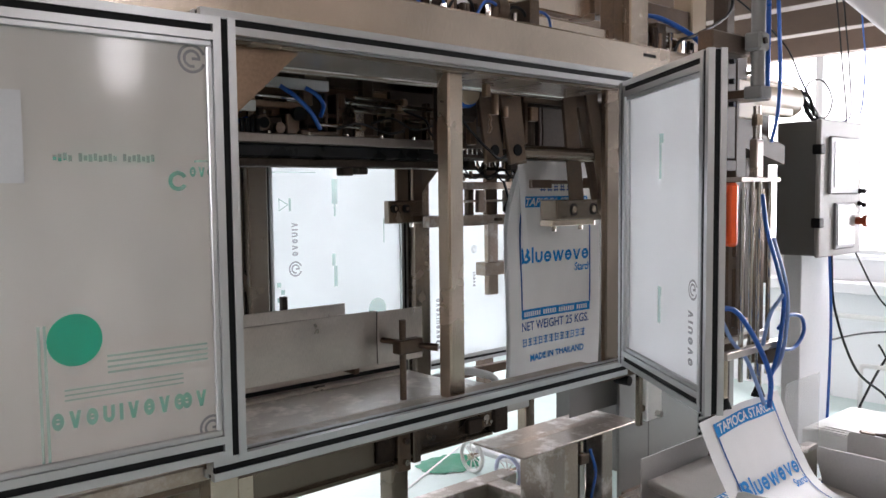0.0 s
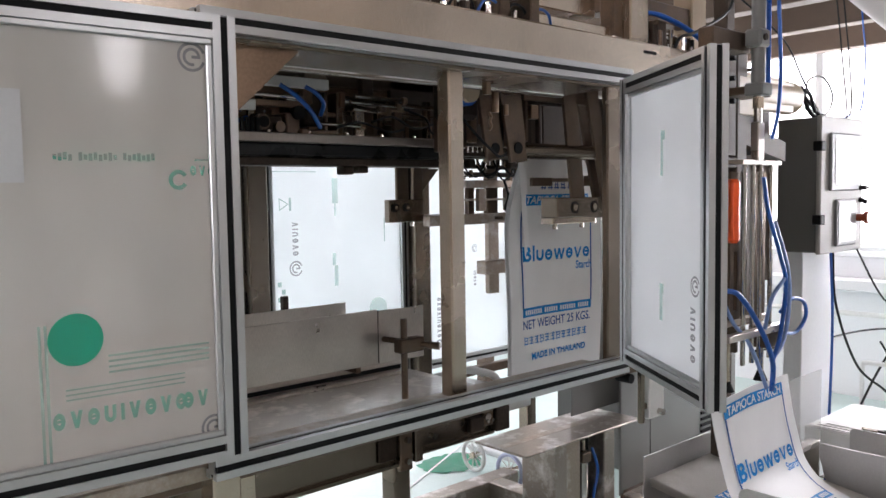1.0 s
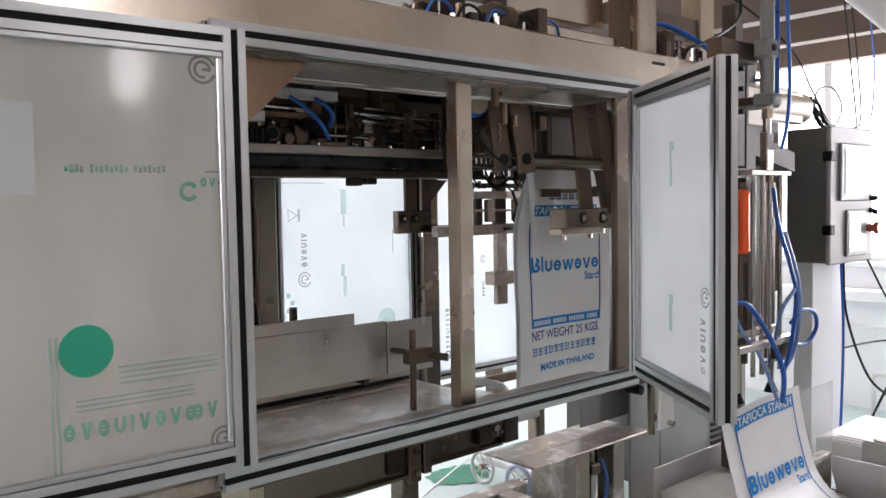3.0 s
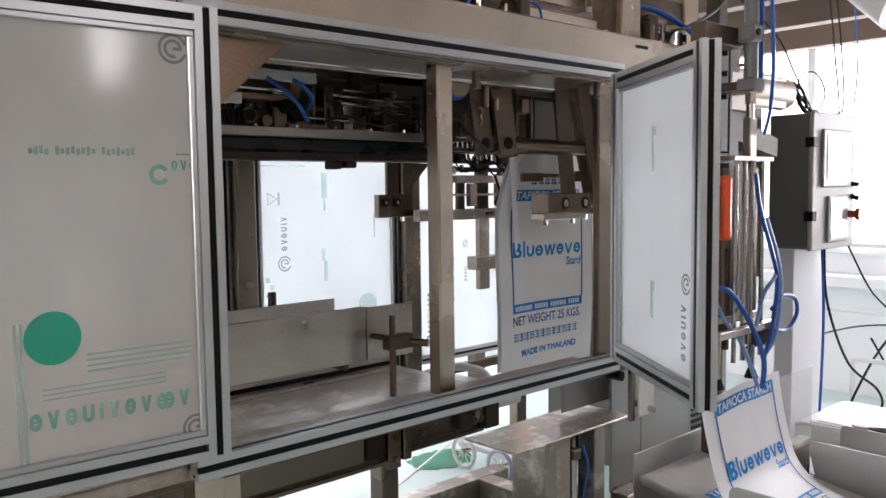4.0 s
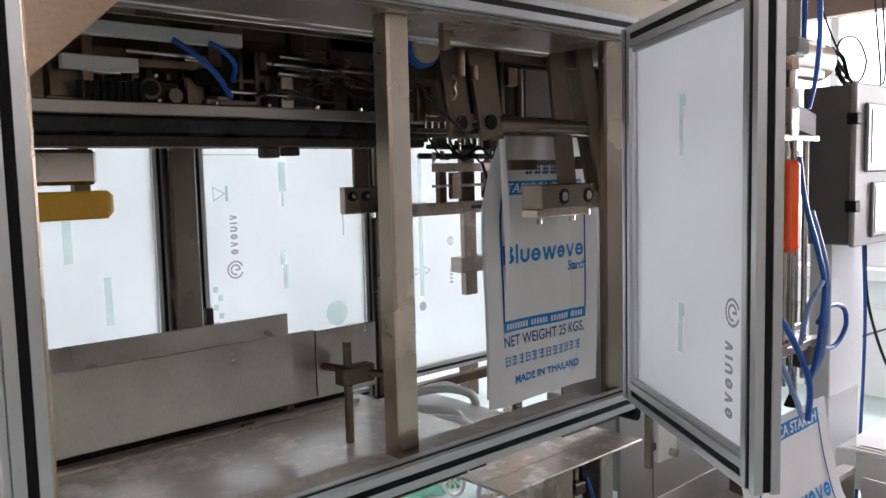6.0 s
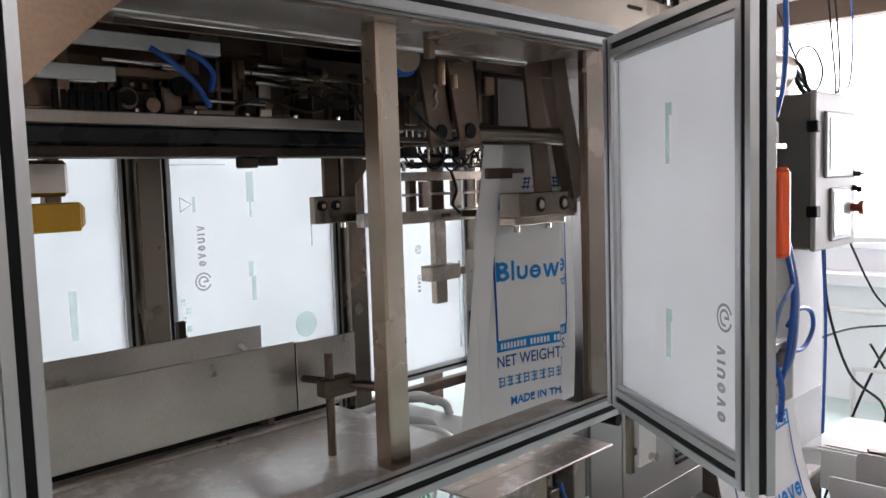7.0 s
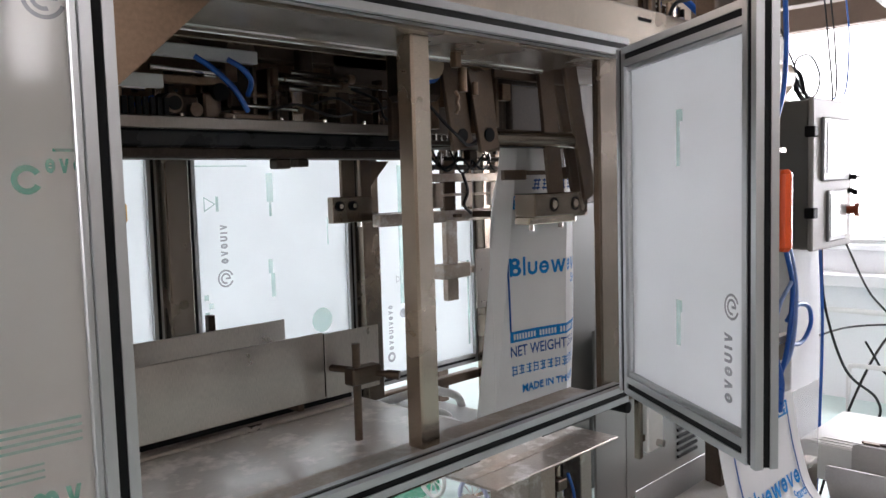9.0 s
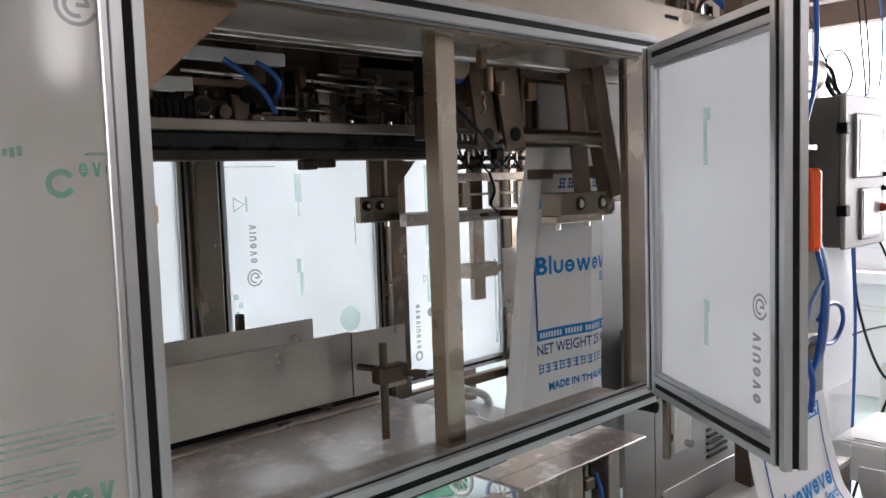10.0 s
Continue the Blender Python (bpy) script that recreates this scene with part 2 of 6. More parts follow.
def box(x0, x1, y0, y1, z0, z1, bevel=0.003, bm=None, m=None):
    bm = bm if bm is not None else bmesh.new()
    made = bmesh.ops.create_cube(bm, size=1.0)["verts"]
    mat = Matrix.Translation(((x0 + x1) / 2, (y0 + y1) / 2, (z0 + z1) / 2)) @ Matrix.Diagonal((abs(x1 - x0), abs(y1 - y0), abs(z1 - z0), 1))
    bmesh.ops.transform(bm, matrix=(m @ mat) if m is not None else mat, verts=made)
    b = min(bevel, 0.4 * min(abs(x1 - x0), abs(y1 - y0), abs(z1 - z0)))
    if b > 0.0004:
        edges = list({e for v in made for e in v.link_edges})
        bmesh.ops.bevel(bm, geom=edges, offset=b, segments=1, affect="EDGES")
    return bm


def rod(p0, p1, r, seg=16, bm=None, r2=None):
    bm = bm if bm is not None else bmesh.new()
    p0, p1 = Vector(p0), Vector(p1)
    d = p1 - p0
    m = Matrix.Translation((p0 + p1) / 2) @ d.to_track_quat("Z", "Y").to_matrix().to_4x4()
    bmesh.ops.create_cone(bm, cap_ends=True, segments=seg, radius1=r, radius2=r if r2 is None else r2, depth=d.length, matrix=m)
    return bm


def pipe(points, r, seg=8, steps=8, bm=None):
    """A round tube that bends smoothly through the points."""
    bm = bm if bm is not None else bmesh.new()
    p = [Vector(q) for q in points]
    p = [2 * p[0] - p[1]] + p + [2 * p[-1] - p[-2]]
    line = []
    for i in range(1, len(p) - 2):
        for k in range(steps):
            t = k / steps
            line.append(0.5 * ((2 * p[i]) + (p[i + 1] - p[i - 1]) * t + (2 * p[i - 1] - 5 * p[i] + 4 * p[i + 1] - p[i + 2]) * t * t
                               + (3 * p[i] - p[i - 1] - 3 * p[i + 1] + p[i + 2]) * t ** 3))
    line.append(p[-2])
    rings, side = [], None
    for i, q in enumerate(line):
        d = (line[min(i + 1, len(line) - 1)] - line[max(i - 1, 0)]).normalized()
        if side is None:
            side = d.orthogonal().normalized()
        side = (side - d * side.dot(d)).normalized()
        up = d.cross(side)
        rings.append([bm.verts.new(q + r * (math.cos(a) * side + math.sin(a) * up)) for a in (2 * math.pi * k / seg for k in range(seg))])
    for a, b in zip(rings, rings[1:]):
        for k in range(seg):
            bm.faces.new((a[k], a[(k + 1) % seg], b[(k + 1) % seg], b[k]))
    bm.faces.new(rings[0])
    bm.faces.new(rings[-1][::-1])
    return bm


def prism(outline, depth, m=None, bm=None):
    """An outline in x and z, drawn out by depth along y."""
    bm = bm if bm is not None else bmesh.new()
    m = m if m is not None else Matrix()
    a = [bm.verts.new(m @ Vector((x, 0, z))) for x, z in outline]
    b = [bm.verts.new(m @ Vector((x, depth, z))) for x, z in outline]
    bm.faces.new(a)
    bm.faces.new(b[::-1])
    for i in range(len(a)):
        j = (i + 1) % len(a)
        bm.faces.new((a[i], b[i], b[j], a[j]))
    return bm


PROFILE = 0.046


def profile(name, axis, lo, hi, u, v, parent, w=PROFILE, label=""):
    """A slotted aluminium profile along an axis with its middle at (u, v) in the two other axes, and black strips in its slots."""
    h, s, d = w / 2, w * 0.155, w * 0.24
    half = [(-h, -h), (-s, -h), (-s, -h + d), (s, -h + d), (s, -h)]
    ring = []
    for k in range(4):
        c, q = math.cos(k * math.pi / 2), math.sin(k * math.pi / 2)
        ring += [(a * c - b * q, a * q + b * c) for a, b in half]
    spot = {"x": lambda a, b, t: (t, u + a, v + b), "y": lambda a, b, t: (u + a, t, v + b), "z": lambda a, b, t: (u + a, v + b, t)}[axis]
    bm = bmesh.new()
    e0 = [bm.verts.new(spot(a, b, lo)) for a, b in ring]
    e1 = [bm.verts.new(spot(a, b, hi)) for a, b in ring]
    bm.faces.new(e0)
    bm.faces.new(e1[::-1])
    for i in range(20):
        j = (i + 1) % 20
        bm.faces.new((e0[i], e0[j], e1[j], e1[i]))
    ob = part(name, bm, ALU, parent, label)
    for k in range(4):
        c, q = round(math.cos(k * math.pi / 2)), round(math.sin(k * math.pi / 2))
        pts = [(-s * 0.97, -h + d * 0.98), (s * 0.97, -h + d * 0.98), (s * 0.97, -h + 0.0022), (-s * 0.97, -h + 0.0022)]
        bs = bmesh.new()
        r0 = [bs.verts.new(spot(a * c - b * q, a * q + b * c, lo + 0.003)) for a, b in pts]
        r1 = [bs.verts.new(spot(a * c - b * q, a * q + b * c, hi - 0.003)) for a, b in pts]
        bs.faces.new(r0)
        bs.faces.new(r1[::-1])
        for i in range(4):
            bs.faces.new((r0[i], r0[(i + 1) % 4], r1[(i + 1) % 4], r1[i]))
        part("slot_strip", bs, BLACK, ob, "black slot cover strip")
    return ob


def text_bm(body, size, shear=0.0, bold=0.0):
    """Flat letters in x and y, made from the built-in font."""
    cu = bpy.data.curves.new("letters", "FONT")
    cu.body, cu.size, cu.shear, cu.offset = body, size, shear, bold
    ob = bpy.data.objects.new("letters", cu)
    scene.collection.objects.link(ob)
    me = bpy.data.meshes.new_from_object(ob.evaluated_get(bpy.context.evaluated_depsgraph_get()))
    bm = bmesh.new()
    bm.from_mesh(me)
    bpy.data.objects.remove(ob)
    bpy.data.curves.remove(cu)
    bpy.data.meshes.remove(me)
    return bm


def fitted(bm, x0, x1, y0, y1):
    xs, ys = [v.co.x for v in bm.verts], [v.co.y for v in bm.verts]
    for v in bm.verts:
        v.co.x = x0 + (v.co.x - min(xs)) / (max(xs) - min(xs)) * (x1 - x0)
        v.co.y = y0 + (v.co.y - min(ys)) / (max(ys) - min(ys)) * (y1 - y0)
    return bm


def quads(rects):
    """Flat rectangles (x0, x1, y0, y1) in the x-y plane."""
    bm = bmesh.new()
    for x0, x1, y0, y1 in rects:
        bm.faces.new([bm.verts.new((x, y, 0)) for x, y in ((x0, y0), (x1, y0), (x1, y1), (x0, y1))])
    return bm


def ring_bm(x, y, r, w, a0=0, a1=360, n=28):
    bm = bmesh.new()
    last = None
    for k in range(n + 1):
        a = radians(a0 + (a1 - a0) * k / n)
        pair = [bm.verts.new((x + q * math.cos(a), y + q * math.sin(a), 0)) for q in (r - w, r)]
        if last:
            bm.faces.new((last[0], last[1], pair[1], pair[0]))
        last = pair
    return bm


def disc_bm(x, y, r, n=36):
    bm = bmesh.new()
    bm.faces.new([bm.verts.new((x + r * math.cos(2 * math.pi * k / n), y + r * math.sin(2 * math.pi * k / n), 0)) for k in range(n)])
    return bm


def merge(*bms):
    out = bms[0]
    for b in bms[1:]:
        me = bpy.data.meshes.new("join")
        b.to_mesh(me)
        b.free()
        out.from_mesh(me)
        bpy.data.meshes.remove(me)
    return out


def bolts(points, direction, r, parent, length=0.008, material=None):
    for p in points:
        p = Vector(p)
        part("bolt", rod(p, p + Vector(direction) * length, r, 8), material or STEEL_P, parent)


# ---- the hall ----
def setting(name, bm, material, label, category):
    return tagged(part(name, bm, material), label, category, kind="structure")


def wall_with_openings(name, along, lo, hi, at, thick, height, openings, material, label):
    """A wall along x or y from lo to hi, whose openings (a, b, z0, z1) go through it."""
    bm = bmesh.new()
    cuts = sorted(openings)
    edges = [lo] + [v for a, b, _, _ in cuts for v in (a, b)] + [hi]

    def piece(a, b, z0, z1):
        if b - a > 1e-4 and z1 - z0 > 1e-4:
            if along == "x":
                box(a, b, min(at, at + thick), max(at, at + thick), z0, z1, 0, bm)
            else:
                box(min(at, at + thick), max(at, at + thick), a, b, z0, z1, 0, bm)
    for i in range(0, len(edges), 2):
        piece(edges[i], edges[i + 1], 0, height)
    for a, b, z0, z1 in cuts:
        piece(a, b, 0, z0)
        piece(a, b, z1, height)
    return setting(name, bm, material, label, "wall")


setting("floor", box(WEST - 0.2, EAST + 0.2, SOUTH - 0.2, NORTH + 0.2, -0.12, 0.0, 0), FLOOR, "glossy pale green painted epoxy factory floor with darker patches", "floor")
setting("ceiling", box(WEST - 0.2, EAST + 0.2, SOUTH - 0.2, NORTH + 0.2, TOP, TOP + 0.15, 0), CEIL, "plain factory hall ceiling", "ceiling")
EAST_OPEN = [(0.2, 1.74, 1.07, 3.1), (1.92, 3.54, 1.07, 3.1)]
NORTH_OPEN = [(-0.4, 5.2, 0.55, 3.4)]
SOUTH_OPEN = [(1.97, 2.33, 2.46, 3.6)]
WEST_OPEN = [(-1.1, 1.9, 1.5, 3.3)]
wall_with_openings("wall_east", "y", SOUTH, NORTH, EAST, 0.2, TOP, EAST_OPEN, WALL, "white painted factory wall below tall windows")
wall_with_openings("wall_north", "x", WEST, EAST, NORTH, 0.2, TOP, NORTH_OPEN, WALL, "white painted factory wall with a wide added window")
# Both walls stay out of view and serve as warm reflectors.
wall_with_openings("wall_south", "x", WEST, EAST, SOUTH, -0.2, TOP, SOUTH_OPEN, WALL_W, "unseen pale wall toned to reflect warmly, with a high window")
wall_with_openings("wall_west", "y", SOUTH, NORTH, WEST, -0.2, TOP, WEST_OPEN, WALL_W, "unseen pale wall toned to reflect warmly, with an added window")


def window(name, along, a, b, at, thick, z0, z1, bars):
    win = thing(name, "white framed factory window with bright daylight behind", "window", kind="structure")
    sgn = 1 if thick > 0 else -1
    lo, hi = sorted((at + sgn * 0.06, at + sgn * 0.11))

    def bar(p, q, za, zb, nm):
        bm = box(p, q, lo, hi, za, zb, 0.006) if along == "x" else box(lo, hi, p, q, za, zb, 0.006)
        part(nm, bm, WINDOW_W, win)
    bar(a, b, z0, z0 + 0.06, "window_frame")
    bar(a, b, z1 - 0.06, z1, "window_frame")
    bar(a, a + 0.06, z0 + 0.06, z1 - 0.06, "window_frame")
    bar(b - 0.06, b, z0 + 0.06, z1 - 0.06, "window_frame")
    for k in range(1, bars):
        m = a + (b - a) * k / bars
        bar(m - 0.03, m + 0.03, z0 + 0.06, z1 - 0.06, "mullion")
    sl, sh = sorted((at - sgn * 0.06, at + sgn * 0.055))
    part("window_sill", box(a - 0.03, b + 0.03, sl, sh, z0 - 0.04, z0 + 0.004, 0.006) if along == "x" else box(sl, sh, a - 0.03, b + 0.03, z0 - 0.04, z0 + 0.004, 0.006), WINDOW_W, win)


window("window_1", "y", 0.2, 1.74, EAST, 0.2, 1.07, 3.1, 1)
# Unseen window, added to let in the frontal fill.
window("window_5", "y", -1.1, 1.9, WEST, -0.2, 1.5, 3.3, 2)
window("window_2", "y", 1.92, 3.54, EAST, 0.2, 1.07, 3.1, 2)
# Unseen window, added as the backlight's opening.
window("window_3", "x", -0.4, 5.2, NORTH, 0.2, 0.55, 3.4, 4)
for i, (a, b, z0, z1) in enumerate(SOUTH_OPEN):
    window("window_%d" % (4 + i), "x", a, b, SOUTH, -0.2, z0, z1, 1 if b - a < 1 else 2)
setting("backdrop", box(WEST - 0.95, WEST - 0.9, SOUTH - 2, NORTH + 2, -0.5, 6, 0), DAY, "bright white hazy daylight outside", "backdrop")
setting("backdrop", box(EAST + 0.9, EAST + 0.95, SOUTH - 2, NORTH + 2, -0.5, 6, 0), DAY, "bright white hazy daylight outside", "backdrop")
setting("backdrop", box(WEST - 1, EAST + 1, NORTH + 0.9, NORTH + 0.95, -0.5, 6, 0), DAY, "bright white hazy daylight outside", "backdrop")
setting("backdrop", box(WEST - 1, EAST + 1, SOUTH - 0.95, SOUTH - 0.9, -0.5, 6, 0), DAY, "bright white hazy daylight outside", "backdrop")

# ---- the machine's enclosure ----
FY = 1.528
enclosure = thing("machine_enclosure", "stainless steel bagging machine frame with slotted aluminium front rails", "machine frame")
PY = FY + PROFILE / 2
profile("top_rail", "x", 0.742, 2.175, PY, 1.893, enclosure)
profile("bottom_rail", "x", 0.742, 2.155, PY, 0.988, enclosure)
part("header_beam", box(-0.6, 2.62, 1.575, 1.66, 1.895, 2.022, 0.006), STEEL_H, enclosure)
part("name_plate", box(2.44, 2.55, 1.5725, 1.5745, 1.915, 1.975, 0.001), WINDOW_W, enclosure, "small white plate")
part("slot", box(2.30, 2.37, 1.5735, 1.5745, 1.985, 1.995, 0.0005), BLACK, enclosure)
bolts([(2.02, 1.62, 2.022), (2.20, 1.62, 2.022), (1.30, 1.62, 2.022), (0.9, 1.62, 2.022)], (0, 0, 1), 0.010, enclosure, 0.012)
# The lip's dark underside is colour, not only shade.
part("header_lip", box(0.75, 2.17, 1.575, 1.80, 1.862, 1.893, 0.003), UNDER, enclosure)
part("sill", box(-0.6, 2.112, 1.576, 1.686, 0.955, 0.99, 0.004), DUSTY, enclosure, "worn sill dusted with white powder")
part("centre_post", box(1.472, 1.526, 1.612, 1.662, 0.99, 1.865, 0.005), STEEL, enclosure)
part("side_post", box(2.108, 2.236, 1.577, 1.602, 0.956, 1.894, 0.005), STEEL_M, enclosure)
part("side_post", box(0.765, 0.83, 1.59, 1.655, 0.0, 1.894, 0.005), STEEL, enclosure)
part("gusset", prism([(0.80, 1.868), (0.985, 1.868), (0.80, 1.70)], 0.006, Matrix.Translation((0.03, 1.60, 0.0))), BRONZE, enclosure)
# lower channel and leg below the belt
CY = 2.20
ALONG = Matrix(((0, 1, 0, 0), (1, 0, 0, 0), (0, 0, 1, 0), (0, 0, 0, 1)))
for x0, x1, z0, z1 in ((-0.6, 1.732, 0.60, 0.80), (1.735, 2.20, 0.62, 0.74)):
    lip = [(CY - 0.022, z0), (CY + 0.07, z0), (CY + 0.07, z0 + 0.01), (CY + 0.008, z0 + 0.01), (CY + 0.008, z1), (CY, z1), (CY, z0 + 0.012), (CY - 0.022, z0 + 0.012)]
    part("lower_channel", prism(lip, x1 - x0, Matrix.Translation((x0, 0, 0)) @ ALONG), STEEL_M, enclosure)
part("channel_end", box(2.205, 2.278, CY - 0.03, CY + 0.03, 0.625, 0.735, 0.003), DARK, enclosure)
part("leg", box(1.734, 1.809, CY + 0.012, CY + 0.085, 0.0, 0.80, 0.005), STEEL_M, enclosure)
part("leg", box(-0.55, -0.48, 1.625, 1.70, 0.0, 0.952, 0.005), STEEL, enclosure)
part("splice_plate", box(1.655, 1.73, CY - 0.012, CY - 0.001, 0.625, 0.72, 0.002), DARK, enclosure)
part("splice_plate", box(1.735, 1.79, CY - 0.026, CY - 0.001, 0.58, 0.725, 0.003), STEEL_D, enclosure)
part("splice_plate", box(1.80, 1.835, CY - 0.03, CY - 0.001, 0.60, 0.73, 0.003), STEEL_M, enclosure)
bolts([(1.762, CY - 0.026, 0.615), (1.762, CY - 0.026, 0.69), (1.905, CY, 0.668)], (0, -1, 0), 0.011, enclosure, 0.016)
bolts([(2.105, CY, 0.672), (2.165, CY, 0.69)], (0, -1, 0), 0.016, enclosure, 0.026)
part("sensor_block", box(2.07, 2.14, CY - 0.03, CY - 0.001, 0.645, 0.70, 0.004), DARK, enclosure)
part("sensor_block", box(2.15, 2.198, CY - 0.022, CY - 0.001, 0.655, 0.725, 0.004), STEEL_D, enclosure)
bolts([(2.162, CY - 0.022, 0.675), (2.186, CY - 0.022, 0.675)], (0, -1, 0), 0.007, enclosure, 0.008)
# rear frame
BY = 3.30
for x0 in (1.755, 2.70):
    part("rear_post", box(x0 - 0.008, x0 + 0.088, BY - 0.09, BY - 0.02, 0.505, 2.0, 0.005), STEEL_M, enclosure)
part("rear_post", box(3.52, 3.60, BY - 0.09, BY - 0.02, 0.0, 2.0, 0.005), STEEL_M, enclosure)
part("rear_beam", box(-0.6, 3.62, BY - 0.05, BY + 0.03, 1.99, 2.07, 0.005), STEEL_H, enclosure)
for z in (0.585,):
    part("rear_beam", box(0.5, 3.55, BY - 0.017, BY + 0.03, z - 0.075, z - 0.028, 0.004), STEEL_D, enclosure)
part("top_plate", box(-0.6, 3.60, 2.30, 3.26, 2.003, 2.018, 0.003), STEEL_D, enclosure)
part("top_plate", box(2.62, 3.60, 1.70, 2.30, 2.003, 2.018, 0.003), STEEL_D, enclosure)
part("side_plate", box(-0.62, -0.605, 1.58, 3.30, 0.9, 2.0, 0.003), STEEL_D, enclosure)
# inner ceiling beams
part("inner_tube", rod((-0.6, 1.80, 1.868), (2.15, 1.80, 1.868), 0.016, 20), STEEL_P, enclosure)
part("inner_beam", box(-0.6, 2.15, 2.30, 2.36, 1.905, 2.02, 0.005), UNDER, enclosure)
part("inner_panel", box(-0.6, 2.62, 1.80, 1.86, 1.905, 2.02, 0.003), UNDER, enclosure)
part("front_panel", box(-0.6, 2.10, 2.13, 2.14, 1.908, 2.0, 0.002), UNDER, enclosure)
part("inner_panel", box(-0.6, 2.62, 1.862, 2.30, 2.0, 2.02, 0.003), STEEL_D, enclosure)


def rear_panel(x0, x1, z0, z1, prints):
    pane = thing("acrylic_panel", "milky white acrylic panel in a slotted aluminium frame", "panel", group="rear acrylic panels")
    profile("frame_stile", "z", z0, z1, x0 + 0.023, BY, pane, label="aluminium stile")
    profile("frame_stile", "z", z0, z1, x1 - 0.023, BY, pane, label="aluminium stile")
    profile("frame_rail", "x", x0 + 0.046, x1 - 0.046, BY, z0 + 0.023, pane, label="aluminium rail")
    profile("frame_rail", "x", x0 + 0.046, x1 - 0.046, BY, z1 - 0.023, pane, label="aluminium rail")
    sheet = part("sheet", box(x0 + 0.04, x1 - 0.04, BY - 0.003, BY + 0.003, z0 + 0.04, z1 - 0.04, 0), PLEXI, pane, "milky acrylic sheet")
    for nm, bm, mat in prints:
        bmesh.ops.transform(bm, matrix=Matrix(((1, 0, 0, 0), (0, 0, 1, BY - 0.0045), (0, 1, 0, 0), (0, 0, 0, 1))), verts=bm.verts)
        tagged(part(nm, bm, mat, sheet), kind="stuff")
    return pane


def plain_shape(kind, w, h, t):
    """A plain mark of width w and height h with stroke t, standing on the origin."""
    def oval(x, y, rx, ry, a0=0, a1=360):
        bm = ring_bm(0, 0, 1.0, min(0.9, t / min(rx, ry)), a0, a1, 20)
        for v in bm.verts:
            v.co.x, v.co.y = x + v.co.x * rx, y + v.co.y * ry
        return bm

    def stroke(x0, y0, x1, y1):
        bm = bmesh.new()
        bm.faces.new([bm.verts.new(p) for p in ((x0, y0, 0), (x0 + t, y0, 0), (x1 + t, y1, 0), (x1, y1, 0))])
        return bm
    if kind == "bar":
        return quads([(0, t, 0, h)])
    if kind == "stack":
        return merge(oval(w * 0.45, h * 0.73, w * 0.45, h * 0.27), oval(w * 0.5, h * 0.29, w * 0.5, h * 0.29), quads([(0, t, 0, h)]))
    if kind == "cup":
        return merge(oval(w / 2, h * 0.4, w / 2, h * 0.4, 180, 360), quads([(0, t, h * 0.4, h), (w - t, w, h * 0.4, h)]))
    if kind == "zigzag":
        q = (w - t) / 4
        return merge(stroke(0, h, q, 0), stroke(2 * q, h, q, 0), stroke(2 * q, h, 3 * q, 0), stroke(4 * q, h, 3 * q, 0))
    if kind == "chevron":
        return merge(stroke(0, h, (w - t) / 2, 0), stroke(w - t, h, (w - t) / 2, 0))
    return merge(oval(w / 2, h / 2, w / 2, h / 2, 0, 360), quads([(t, w - t, h * 0.44, h * 0.44 + t * 0.7)]))


def word_bars(x, y, n, size, upright=True):
    """A brand word as a row of plain marks, upwards or sideways."""
    kinds = ("ring", "chevron", "ring", "cup", "bar", "chevron")
    out, a = [], 0.0
    for k in range(n):
        kind = kinds[k % 6]
        w = 0.2 * size if kind == "bar" else 0.62 * size
        bm = plain_shape(kind, w, size * 0.95, 0.20 * size)
        for v in bm.verts:
            p, q = v.co.x + a, v.co.y
            v.co = (x + size - q, y + p, 0) if upright else (x + p, y + q, 0)
        out.append(bm)
        a += w + 0.26 * size
    return merge(*out)


def swirl(x, y, r):
    return merge(ring_bm(x, y, r, r * 0.2, 20, 340), ring_bm(x, y, r * 0.62, r * 0.2, 0, 290), quads([(x, x + r * 0.62, y - r * 0.1, y + r * 0.1)]))


rear_panel(0.55, 1.755, 0.56, 2.0, [("faint_mark", quads([(1.52, 1.545, 1.05, 1.22), (1.39, 1.42, 1.28, 1.5)]), GREEN_P)])
rear_panel(1.86, 2.70, 0.56, 2.0, [
    ("green_disc", disc_bm(2.505, 0.965, 0.055), GREEN_P),
    ("brand_mark", swirl(2.03, 1.20, 0.036), GREY_P),
    ("brand_word", word_bars(2.012, 1.26, 6, 0.034), GREY_P),
    ("faint_mark", quads([(2.24, 2.272, 1.50, 1.62), (2.25, 2.262, 1.44, 1.50), (2.235, 2.255, 1.20, 1.26), (2.245, 2.265, 1.10, 1.20)]), GREEN_P),
    ("faint_mark", merge(ring_bm(1.965, 1.50, 0.035, 0.008, 0, 360, 3), quads([(2.0, 2.012, 1.47, 1.53), (1.90, 1.912, 1.47, 1.53)])), GREEN_P),
    ("faint_mark", quads([(1.93 + 0.02 * (k % 2), 1.95 + 0.02 * (k % 2), 0.98 + 0.035 * k, 1.002 + 0.035 * k) for k in range(5)] + [(1.9, 2.15, 1.648, 1.652), (2.55, 2.556, 1.30, 1.42)]), GREEN_P)])
